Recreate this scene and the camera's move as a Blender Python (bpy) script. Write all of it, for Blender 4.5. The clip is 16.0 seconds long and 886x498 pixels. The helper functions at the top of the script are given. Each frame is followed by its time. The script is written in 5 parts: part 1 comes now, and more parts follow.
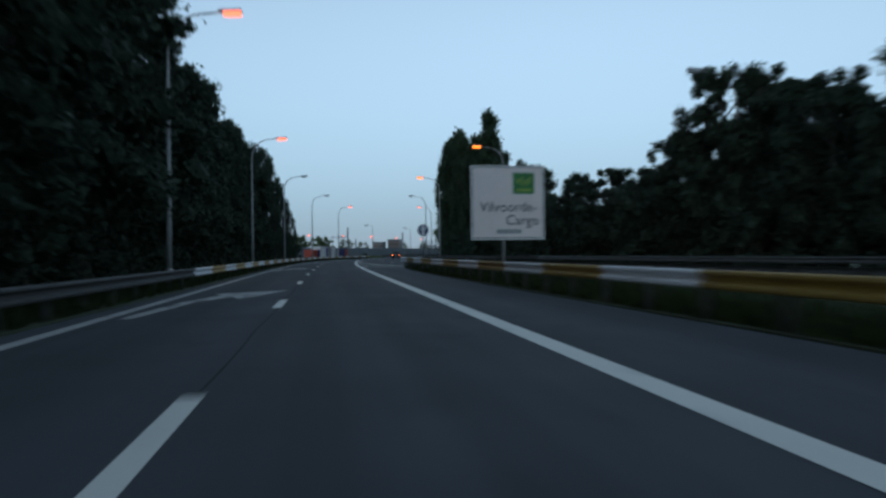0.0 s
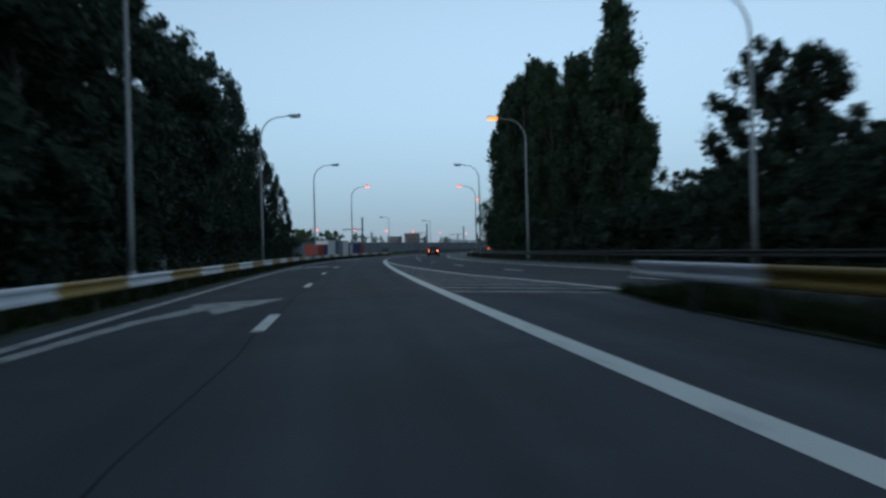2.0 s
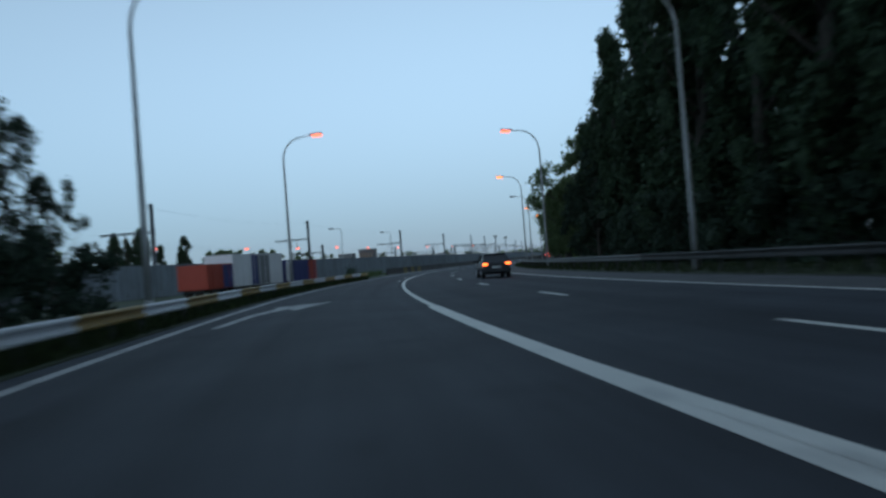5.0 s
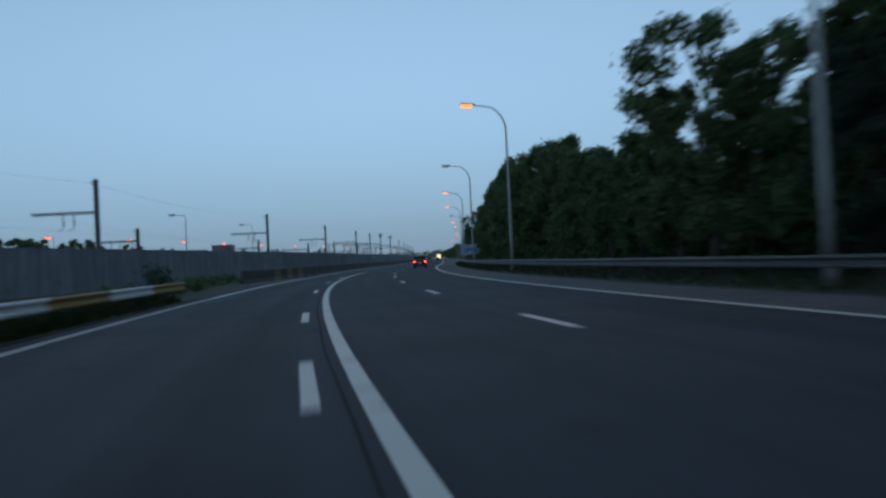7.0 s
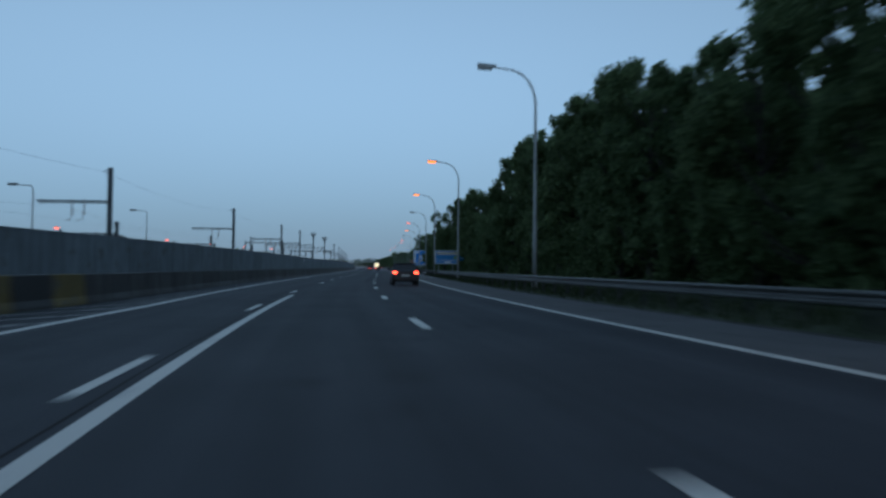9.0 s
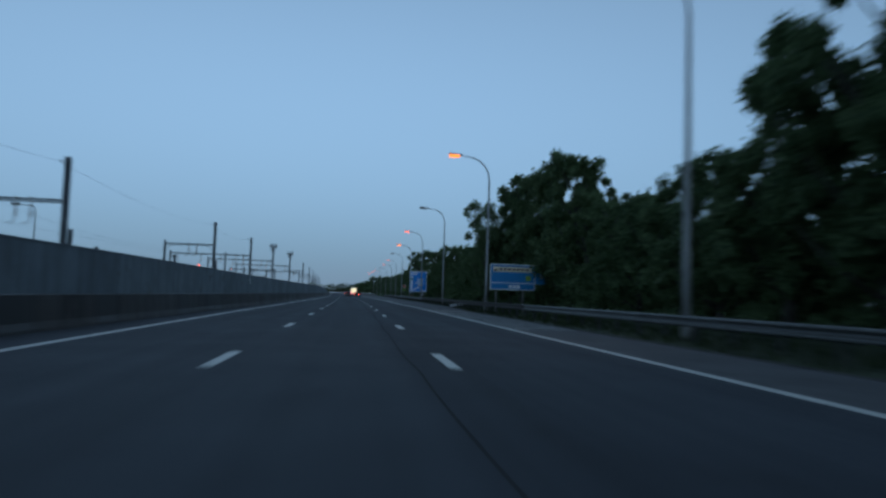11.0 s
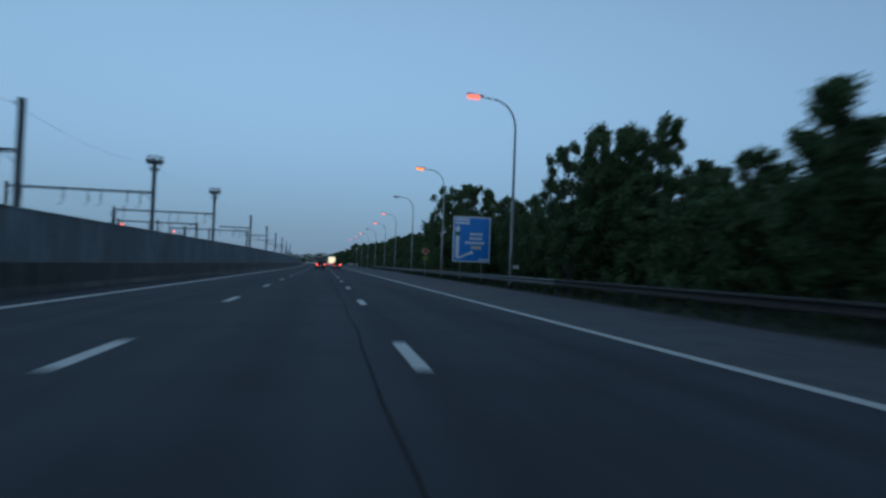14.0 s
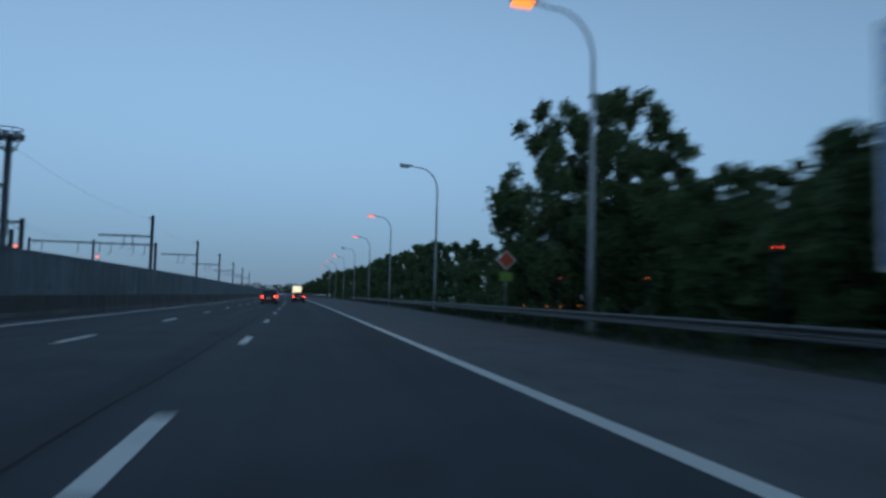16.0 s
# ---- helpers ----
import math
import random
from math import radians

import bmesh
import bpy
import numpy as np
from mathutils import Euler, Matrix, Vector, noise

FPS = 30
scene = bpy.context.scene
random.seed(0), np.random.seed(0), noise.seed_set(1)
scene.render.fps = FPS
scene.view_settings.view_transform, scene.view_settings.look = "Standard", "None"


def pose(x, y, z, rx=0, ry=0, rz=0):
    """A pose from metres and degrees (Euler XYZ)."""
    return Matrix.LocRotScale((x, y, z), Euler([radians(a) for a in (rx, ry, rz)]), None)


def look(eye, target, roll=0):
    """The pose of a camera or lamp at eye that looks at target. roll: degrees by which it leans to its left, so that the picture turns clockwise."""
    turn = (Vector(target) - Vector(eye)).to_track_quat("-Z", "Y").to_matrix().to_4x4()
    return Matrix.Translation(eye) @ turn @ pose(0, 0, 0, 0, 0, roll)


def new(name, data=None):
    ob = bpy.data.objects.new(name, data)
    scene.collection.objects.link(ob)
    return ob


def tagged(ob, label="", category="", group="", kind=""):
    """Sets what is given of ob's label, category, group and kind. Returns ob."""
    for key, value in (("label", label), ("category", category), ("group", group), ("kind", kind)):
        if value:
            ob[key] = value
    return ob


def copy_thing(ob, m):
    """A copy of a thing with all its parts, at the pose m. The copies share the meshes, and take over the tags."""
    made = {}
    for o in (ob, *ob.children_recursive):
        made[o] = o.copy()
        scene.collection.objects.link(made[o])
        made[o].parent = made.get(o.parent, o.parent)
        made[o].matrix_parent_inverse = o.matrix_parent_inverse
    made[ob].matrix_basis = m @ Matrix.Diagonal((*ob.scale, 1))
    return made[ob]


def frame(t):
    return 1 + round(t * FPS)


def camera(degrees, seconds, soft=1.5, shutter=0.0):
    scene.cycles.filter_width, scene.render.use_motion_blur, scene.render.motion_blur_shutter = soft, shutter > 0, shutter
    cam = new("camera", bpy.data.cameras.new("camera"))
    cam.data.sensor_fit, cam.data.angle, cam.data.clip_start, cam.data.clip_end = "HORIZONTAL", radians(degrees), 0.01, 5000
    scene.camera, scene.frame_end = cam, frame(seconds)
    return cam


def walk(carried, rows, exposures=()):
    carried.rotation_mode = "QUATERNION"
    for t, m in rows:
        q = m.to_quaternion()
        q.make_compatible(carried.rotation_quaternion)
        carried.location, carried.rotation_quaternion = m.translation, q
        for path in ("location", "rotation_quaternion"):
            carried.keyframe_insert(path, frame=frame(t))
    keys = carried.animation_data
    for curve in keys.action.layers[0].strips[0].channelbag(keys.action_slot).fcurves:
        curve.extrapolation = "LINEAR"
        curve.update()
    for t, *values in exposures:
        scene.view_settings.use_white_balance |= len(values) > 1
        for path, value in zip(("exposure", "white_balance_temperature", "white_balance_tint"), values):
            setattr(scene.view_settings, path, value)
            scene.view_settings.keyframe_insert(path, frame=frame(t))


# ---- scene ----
cam = camera(64.1, 16.0, soft=2.7, shutter=0.7)
PATH = [
    (0.0, pose(-2.760, 6.850, 1.162, 90.33, 0.63, -8.99)),
    (0.5, pose(-2.745, 17.713, 1.162, 89.89, 0.06, -8.71)),
    (1.0, pose(-2.775, 28.593, 1.162, 89.93, 0.63, -8.37)),
    (1.5, pose(-2.871, 39.119, 1.162, 89.70, 0.85, -8.50)),
    (2.0, pose(-2.872, 49.805, 1.162, 89.96, 1.31, -8.15)),
    (2.5, pose(-2.922, 60.519, 1.162, 89.54, 0.88, -8.32)),
    (3.0, pose(-2.817, 71.356, 1.162, 90.08, 2.94, -8.69)),
    (3.5, pose(-2.801, 81.718, 1.162, 89.99, 3.54, -9.87)),
    (4.0, pose(-2.558, 92.919, 1.162, 90.61, 3.45, -10.64)),
    (4.5, pose(-2.039, 104.033, 1.162, 90.99, 4.15, -10.83)),
    (4.7, pose(-1.818, 108.486, 1.162, 91.13, 4.51, -11.40)),
    (5.2, pose(-1.148, 119.512, 1.162, 91.00, 4.23, -13.41)),
    (5.7, pose(-0.048, 130.760, 1.162, 90.87, 3.95, -15.86)),
    (6.2, pose(1.564, 142.243, 1.162, 90.73, 3.66, -18.85)),
    (6.8, pose(4.275, 156.318, 1.162, 90.57, 3.32, -22.78)),
    (7.0, pose(5.366, 161.050, 1.162, 90.72, 2.73, -23.44)),
    (7.5, pose(8.342, 172.721, 1.162, 90.57, 2.09, -24.73)),
    (8.0, pose(11.852, 184.388, 1.162, 90.74, 1.15, -26.69)),
    (8.5, pose(15.321, 195.198, 1.162, 92.24, 0.38, -28.03)),
    (8.7, pose(16.824, 199.526, 1.162, 91.20, -0.26, -28.49)),
    (9.2, pose(20.979, 210.875, 1.162, 91.84, -0.47, -29.69)),
    (9.75, pose(25.935, 224.001, 1.162, 92.54, -0.71, -30.67)),
    (10.3, pose(31.297, 237.481, 1.162, 93.25, -0.94, -31.23)),
    (10.8, pose(36.487, 249.763, 1.162, 93.89, -1.15, -31.41)),
    (11.0, pose(38.694, 254.825, 1.162, 93.78, -1.80, -31.37)),
    (11.5, pose(44.092, 266.956, 1.162, 94.88, -2.17, -32.36)),
    (12.0, pose(49.594, 278.950, 1.162, 93.09, -2.86, -31.81)),
    (12.5, pose(54.887, 290.599, 1.162, 91.87, -2.64, -31.87)),
    (13.0, pose(60.260, 302.584, 1.162, 90.28, -2.87, -31.97)),
    (13.5, pose(65.585, 314.465, 1.162, 91.20, -3.37, -32.72)),
    (14.0, pose(71.405, 326.728, 1.162, 91.50, -2.17, -33.04)),
    (14.5, pose(76.982, 338.416, 1.162, 92.37, -0.84, -36.16)),
    (15.0, pose(83.041, 350.766, 1.162, 93.26, -1.62, -36.40)),
    (15.5, pose(88.944, 362.860, 1.162, 92.57, -2.36, -36.28)),
    (16.0, pose(95.128, 375.372, 1.162, 93.95, -1.42, -35.21)),
]
EXPOSURES = [(0, 1.6, 7500, 11), (4.7, 1.6, 7400, 11), (6.8, 1.27, 6800, 9), (8.7, 1.13, 6600, 9), (10.8, 1.03, 6350, 9), (16, 1.03, 6300, 9)]
walk(cam, PATH, EXPOSURES)

# ---- world and light: clear dusk, the sun just gone behind the camera ----
SUN_EL, SUN_ROT = radians(3.2), radians(200)
world = bpy.data.worlds.new("dusk")
scene.world = world
world.use_nodes = True
wn, wl = world.node_tree.nodes, world.node_tree.links
sky = wn.new("ShaderNodeTexSky")
sky.sky_type, sky.sun_disc = "NISHITA", False
sky.sun_elevation, sky.sun_rotation = SUN_EL, SUN_ROT
sky.air_density, sky.dust_density, sky.ozone_density = 1.0, 0.0, 5.5
sky.altitude = 2500
haze = wn.new("ShaderNodeHueSaturation")
haze.inputs["Saturation"].default_value = 0.62
haze.inputs["Hue"].default_value = 0.468
haze.inputs["Value"].default_value = 1.04
wl.new(sky.outputs[0], haze.inputs["Color"])
# the grey-lilac shadow of the earth rises from the horizon, most opposite the sunset
up, split, rise, dusk = wn.new("ShaderNodeTexCoord"), wn.new("ShaderNodeSeparateXYZ"), wn.new("ShaderNodeMapRange"), wn.new("ShaderNodeMix")
wl.new(up.outputs["Generated"], split.inputs[0])
wl.new(split.outputs["Z"], rise.inputs[0])
rise.interpolation_type = "SMOOTHSTEP"
rise.inputs[1].default_value, rise.inputs[2].default_value = -0.1, 0.45
dusk.data_type = "RGBA"
wl.new(rise.outputs[0], dusk.inputs[0])
belt, near, low = wn.new("ShaderNodeVectorMath"), wn.new("ShaderNodeMapRange"), wn.new("ShaderNodeMix")
belt.operation = "DOT_PRODUCT"
belt.inputs[1].default_value = (-math.sin(SUN_ROT), -math.cos(SUN_ROT), 0.0)
near.interpolation_type = "SMOOTHSTEP"
near.inputs[1].default_value, near.inputs[2].default_value = 0.6, 1.0
low.data_type = "RGBA"
low.inputs[6].default_value, low.inputs[7].default_value = (0.53, 0.90, 1.36, 1), (0.565, 0.84, 1.24, 1)
wl.new(up.outputs["Generated"], belt.inputs[0])
wl.new(belt.outputs["Value"], near.inputs[0])
wl.new(near.outputs[0], low.inputs[0])
wl.new(low.outputs[2], dusk.inputs[6])
wl.new(haze.outputs[0], dusk.inputs[7])
wl.new(dusk.outputs[2], wn["Background"].inputs[0])
wn["Background"].inputs[1].default_value = 0.15
lamp = bpy.data.lights.new("sun", "SUN")
lamp.energy, lamp.angle, lamp.color = 0.05, radians(20), (1.0, 0.9, 0.8)
sun = new("sun", lamp)
sun.rotation_euler = Euler((radians(90) - SUN_EL, 0, radians(180) - SUN_ROT))

# ---- materials ----


def mat(name, base, rough=0.7, metal=0.0, vary=0.3, scale=3.0, fine=40.0, bump=0.0, emit=None, power=0.0, wear=None, wear_at=0.55, rand=0.0, streak=0.0):
    """A procedural surface: base colour varied at two scales, optional worn colour, bump, per-object shift or emission."""
    m = bpy.data.materials.new(name)
    m.use_nodes = True
    n, l = m.node_tree.nodes, m.node_tree.links
    b = n["Principled BSDF"]
    b.inputs["Roughness"].default_value, b.inputs["Metallic"].default_value = rough, metal
    geo = n.new("ShaderNodeNewGeometry")
    big, small = n.new("ShaderNodeTexNoise"), n.new("ShaderNodeTexNoise")
    for t, s, d in ((big, scale, 4), (small, fine, 3)):
        t.inputs["Scale"].default_value, t.inputs["Detail"].default_value = s, d
        l.new(geo.outputs["Position"], t.inputs["Vector"])
    add = n.new("ShaderNodeMath")
    add.operation = "ADD"
    l.new(big.outputs[0], add.inputs[0])
    l.new(small.outputs[0], add.inputs[1])
    ramp = n.new("ShaderNodeMapRange")
    ramp.inputs[1].default_value, ramp.inputs[2].default_value = 0.6, 1.4
    ramp.inputs[3].default_value, ramp.inputs[4].default_value = 1 - vary, 1 + vary
    l.new(add.outputs[0], ramp.inputs[0])
    out = ramp.outputs[0]
    if rand:
        info = n.new("ShaderNodeObjectInfo")
        mr = n.new("ShaderNodeMapRange")
        mr.inputs[3].default_value, mr.inputs[4].default_value = 1 - rand, 1 + rand
        l.new(info.outputs["Random"], mr.inputs[0])
        mul = n.new("ShaderNodeMath")
        mul.operation = "MULTIPLY"
        l.new(out, mul.inputs[0])
        l.new(mr.outputs[0], mul.inputs[1])
        out = mul.outputs[0]
    if streak:
        # rain runs: noise drawn out along the height
        run, long_map, rng = n.new("ShaderNodeTexNoise"), n.new("ShaderNodeMapping"), n.new("ShaderNodeMapRange")
        long_map.inputs["Scale"].default_value = (1.6, 1.6, 0.12)
        run.inputs["Detail"].default_value = 6
        l.new(geo.outputs["Position"], long_map.inputs[0])
        l.new(long_map.outputs[0], run.inputs["Vector"])
        run.inputs["Scale"].default_value = 1.4
        rng.inputs[1].default_value, rng.inputs[2].default_value = 0.35, 0.65
        rng.inputs[3].default_value, rng.inputs[4].default_value = 1 - streak, 1 + streak * 0.6
        l.new(run.outputs[0], rng.inputs[0])
        mul = n.new("ShaderNodeMath")
        mul.operation = "MULTIPLY"
        l.new(out, mul.inputs[0])
        l.new(rng.outputs[0], mul.inputs[1])
        out = mul.outputs[0]
    mix = n.new("ShaderNodeVectorMath")
    mix.operation = "SCALE"
    mix.inputs[0].default_value = base
    l.new(out, mix.inputs["Scale"])
    col = mix.outputs[0]
    if wear:
        w = n.new("ShaderNodeTexNoise")
        w.inputs["Scale"].default_value, w.inputs["Detail"].default_value = scale * 2.3, 8
        l.new(geo.outputs["Position"], w.inputs["Vector"])
        st = n.new("ShaderNodeMapRange")
        st.inputs[1].default_value, st.inputs[2].default_value = wear_at, wear_at + 0.12
        l.new(w.outputs[0], st.inputs[0])
        mx = n.new("ShaderNodeMix")
        mx.data_type = "RGBA"
        l.new(st.outputs[0], mx.inputs[0])
        l.new(col, mx.inputs[6])
        mx.inputs[7].default_value = (*wear, 1)
        col = mx.outputs[2]
    l.new(col, b.inputs["Base Color"])
    if bump:
        bp = n.new("ShaderNodeBump")
        bp.inputs["Strength"].default_value, bp.inputs["Distance"].default_value = bump, 0.02
        l.new(small.outputs[0], bp.inputs["Height"])
        l.new(bp.outputs[0], b.inputs["Normal"])
    if emit:
        b.inputs["Emission Color"].default_value, b.inputs["Emission Strength"].default_value = (*emit, 1), power
    return m


def leaf_mat(name, dark, light, thin=0.3):
    """Foliage: every leaf takes its own shade between two greens, mottled finely; thin: the share of light that passes through."""
    m = bpy.data.materials.new(name)
    m.use_nodes = True
    n, l = m.node_tree.nodes, m.node_tree.links
    b = n["Principled BSDF"]
    b.inputs["Roughness"].default_value = 0.75
    b.inputs["Specular IOR Level"].default_value = 0.2
    geo, info, spots = n.new("ShaderNodeNewGeometry"), n.new("ShaderNodeObjectInfo"), n.new("ShaderNodeTexNoise")
    spots.inputs["Scale"].default_value, spots.inputs["Detail"].default_value = 7.0, 5
    l.new(geo.outputs["Position"], spots.inputs["Vector"])
    half, add = n.new("ShaderNodeMath"), n.new("ShaderNodeMath")
    half.operation, add.operation = "MULTIPLY", "MULTIPLY_ADD"
    half.inputs[1].default_value, add.inputs[1].default_value = 0.3, 0.7
    l.new(info.outputs["Random"], half.inputs[0])
    l.new(geo.outputs["Random Per Island"], add.inputs[0])
    l.new(half.outputs[0], add.inputs[2])
    mx = n.new("ShaderNodeMix")
    mx.data_type = "RGBA"
    l.new(add.outputs[0], mx.inputs[0])
    mx.inputs[6].default_value, mx.inputs[7].default_value = (*dark, 1), (*light, 1)
    rng, sc = n.new("ShaderNodeMapRange"), n.new("ShaderNodeVectorMath")
    rng.inputs[1].default_value, rng.inputs[2].default_value = 0.38, 0.62
    rng.inputs[3].default_value, rng.inputs[4].default_value = 0.45, 1.35
    sc.operation = "SCALE"
    l.new(spots.outputs[0], rng.inputs[0])
    l.new(mx.outputs[2], sc.inputs[0])
    l.new(rng.outputs[0], sc.inputs["Scale"])
    l.new(sc.outputs[0], b.inputs["Base Color"])
    glow, both = n.new("ShaderNodeBsdfTranslucent"), n.new("ShaderNodeMixShader")
    l.new(sc.outputs[0], glow.inputs["Color"])
    both.inputs[0].default_value = thin
    l.new(b.outputs[0], both.inputs[1])
    l.new(glow.outputs[0], both.inputs[2])
    l.new(both.outputs[0], n["Material Output"].inputs["Surface"])
    return m


ASPHALT = mat("asphalt", (0.05, 0.056, 0.066), 0.85, vary=0.32, scale=0.35, fine=55, bump=0.35, wear=(0.036, 0.039, 0.046), wear_at=0.6)
_n, _l = ASPHALT.node_tree.nodes, ASPHALT.node_tree.links
_uv = _n.new("ShaderNodeUVMap")
_uv.uv_map = "plan"
_map = _n.new("ShaderNodeMapping")
_map.inputs["Scale"].default_value = (0.02, 0.9, 1.0)
_streak = _n.new("ShaderNodeTexNoise")
_streak.inputs["Scale"].default_value, _streak.inputs["Detail"].default_value = 1.0, 6
_rng = _n.new("ShaderNodeMapRange")
_rng.inputs[1].default_value, _rng.inputs[2].default_value = 0.3, 0.7
_rng.inputs[3].default_value, _rng.inputs[4].default_value = 0.72, 1.3
_sc = _n.new("ShaderNodeVectorMath")
_sc.operation = "SCALE"
_b = _n["Principled BSDF"]
_b.inputs["Specular IOR Level"].default_value = 0.3
_l.new(_uv.outputs[0], _map.inputs[0])
_l.new(_map.outputs[0], _streak.inputs["Vector"])
_l.new(_streak.outputs[0], _rng.inputs[0])
_l.new(_b.inputs["Base Color"].links[0].from_socket, _sc.inputs[0])
_l.new(_rng.outputs[0], _sc.inputs["Scale"])
_l.new(_sc.outputs[0], _b.inputs["Base Color"])
SEAM = mat("bitumen_joint", (0.05, 0.05, 0.052), 1.0, vary=0.3, scale=1.5, fine=30)
SEAM.node_tree.nodes["Principled BSDF"].inputs["Specular IOR Level"].default_value = 0.05
SHOULDER_ASPHALT = mat("shoulder_asphalt", (0.112, 0.112, 0.115), 0.9, vary=0.34, scale=0.5, fine=30, bump=0.5, wear=(0.078, 0.078, 0.08), wear_at=0.55)
PAINT = mat("road_paint", (0.72, 0.71, 0.66), 0.6, vary=0.1, scale=0.8, fine=25, wear=(0.32, 0.32, 0.31), wear_at=0.6)
OLD_PAINT = mat("worn_road_paint", (0.42, 0.42, 0.41), 0.7, vary=0.2, scale=0.9, fine=18, wear=(0.09, 0.09, 0.095), wear_at=0.52)
EDGE_PAINT = mat("dull_road_paint", (0.45, 0.45, 0.44), 0.7, vary=0.2, scale=0.7, fine=18, wear=(0.2, 0.2, 0.2), wear_at=0.55)
GRASS = mat("grass", (0.035, 0.05, 0.022), 0.95, vary=0.45, scale=0.25, fine=7, bump=0.6, wear=(0.06, 0.055, 0.035), wear_at=0.62)
BLADE = leaf_mat("grass_blades", (0.02, 0.035, 0.012), (0.06, 0.075, 0.03))
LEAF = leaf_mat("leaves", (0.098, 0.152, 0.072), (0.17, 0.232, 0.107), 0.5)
# darker copy of LEAF, mostly before station 180; dense shade is in its colour
LEAF_DARK = leaf_mat("darkened_leaves", (0.024, 0.042, 0.029), (0.052, 0.082, 0.054), 0.2)
POPLAR = leaf_mat("poplar_leaves", (0.03, 0.052, 0.03), (0.062, 0.104, 0.056), 0.25)
BARK = mat("bark", (0.07, 0.06, 0.05), 0.9, vary=0.4, scale=2, fine=14, bump=0.8)
CONCRETE = mat("concrete", (0.175, 0.2, 0.222), 0.9, streak=0.22, vary=0.25, scale=0.5, fine=12, bump=0.25, wear=(0.13, 0.13, 0.128), wear_at=0.6, rand=0.12)
BARRIER = mat("barrier_concrete", (0.078, 0.075, 0.072), 0.85, streak=0.5, vary=0.3, scale=0.8, fine=14, bump=0.3, wear=(0.075, 0.07, 0.065), wear_at=0.52, rand=0.15)
BLACK_PAINT = mat("black_barrier_paint", (0.028, 0.027, 0.027), 0.6, vary=0.3, scale=1, fine=14, wear=(0.1, 0.1, 0.095), wear_at=0.66)
YELLOW_PAINT = mat("yellow_barrier_paint", (0.17, 0.12, 0.035), 0.7, vary=0.35, scale=1, fine=14, wear=(0.13, 0.11, 0.07), wear_at=0.52)
GALV = mat("galvanised_steel", (0.115, 0.117, 0.115), 0.5, 0.35, vary=0.25, scale=1.2, fine=18, wear=(0.07, 0.065, 0.058), wear_at=0.58, rand=0.1)
GALV_OLD = mat("old_steel", (0.06, 0.06, 0.06), 0.7, 0.2, vary=0.25, scale=1.2, fine=18, wear=(0.045, 0.038, 0.032), wear_at=0.55, rand=0.1)
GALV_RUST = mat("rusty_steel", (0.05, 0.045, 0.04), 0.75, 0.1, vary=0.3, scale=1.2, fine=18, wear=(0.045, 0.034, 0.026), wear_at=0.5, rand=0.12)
RAIL_WHITE = mat("rail_white_paint", (0.72, 0.73, 0.75), 0.5, vary=0.12, scale=1.2, fine=15, wear=(0.4, 0.4, 0.39), wear_at=0.68, rand=0.08)
RAIL_YELLOW = mat("rail_yellow_paint", (0.36, 0.22, 0.05), 0.55, vary=0.2, scale=1.2, fine=15, wear=(0.22, 0.16, 0.07), wear_at=0.62, rand=0.12)
POLE = mat("lamp_pole_steel", (0.36, 0.365, 0.36), 0.5, 0.35, vary=0.15, scale=0.8, fine=12, rand=0.06)
LANTERN = mat("lantern_housing", (0.16, 0.17, 0.18), 0.45, 0.3, vary=0.12, scale=4, fine=30)
LENS_OFF = mat("lantern_lens_off", (0.32, 0.33, 0.34), 0.25, vary=0.08, scale=6, fine=30)
LENS_ON = mat("lantern_lens_sodium", (0.6, 0.3, 0.1), 0.4, vary=0.02, emit=(1.0, 0.21, 0.018), power=1.05)
LENS_WARM = mat("lantern_lens_warming", (0.6, 0.25, 0.2), 0.4, vary=0.02, emit=(1.0, 0.15, 0.085), power=0.95)
MAST = mat("catenary_steel", (0.085, 0.098, 0.112), 0.6, 0.4, vary=0.25, scale=1, fine=15, rand=0.1)
INSUL = mat("insulator_ceramic", (0.11, 0.07, 0.05), 0.3, vary=0.15, scale=5)
BLUE = mat("sign_blue", (0.012, 0.25, 0.72), 0.45, vary=0.1, scale=1.5, fine=20)
LIGHT_BLUE = mat("sign_light_blue", (0.012, 0.22, 0.52), 0.45, vary=0.1, scale=1.5, fine=20)
DISC_BLUE = mat("sign_dark_blue", (0.008, 0.025, 0.12), 0.45, vary=0.1, scale=3, fine=20)
WHITE = mat("sign_white", (0.9, 0.88, 0.87), 0.5, vary=0.06, scale=1.5, fine=20)
# the pink in this white is red light on the panel, put into its colour
PALE = mat("sign_panel_white", (0.86, 0.77, 0.75), 0.5, vary=0.08, scale=0.9, fine=14)
GREEN = mat("sign_green", (0.02, 0.2, 0.05), 0.5, vary=0.15, scale=4, fine=30)
LIME = mat("sign_lime", (0.22, 0.36, 0.06), 0.5, vary=0.15, scale=4, fine=30)
DARK = mat("sign_lettering", (0.02, 0.02, 0.022), 0.5, vary=0.1, scale=4)
CREAM = mat("sign_cream", (0.86, 0.68, 0.46), 0.5, vary=0.08, scale=4)
ORANGE = mat("sign_orange", (0.75, 0.13, 0.05), 0.5, vary=0.1, scale=4)
GREY_BACK = mat("sign_aluminium", (0.3, 0.31, 0.32), 0.45, 0.6, vary=0.12, scale=2, fine=20)
TRAILER_RED = mat("trailer_red", (0.42, 0.055, 0.03), 0.5, vary=0.15, scale=0.8, fine=10)
TRAILER_WHITE = mat("trailer_white", (0.8, 0.8, 0.81), 0.5, vary=0.1, scale=0.8, fine=10)
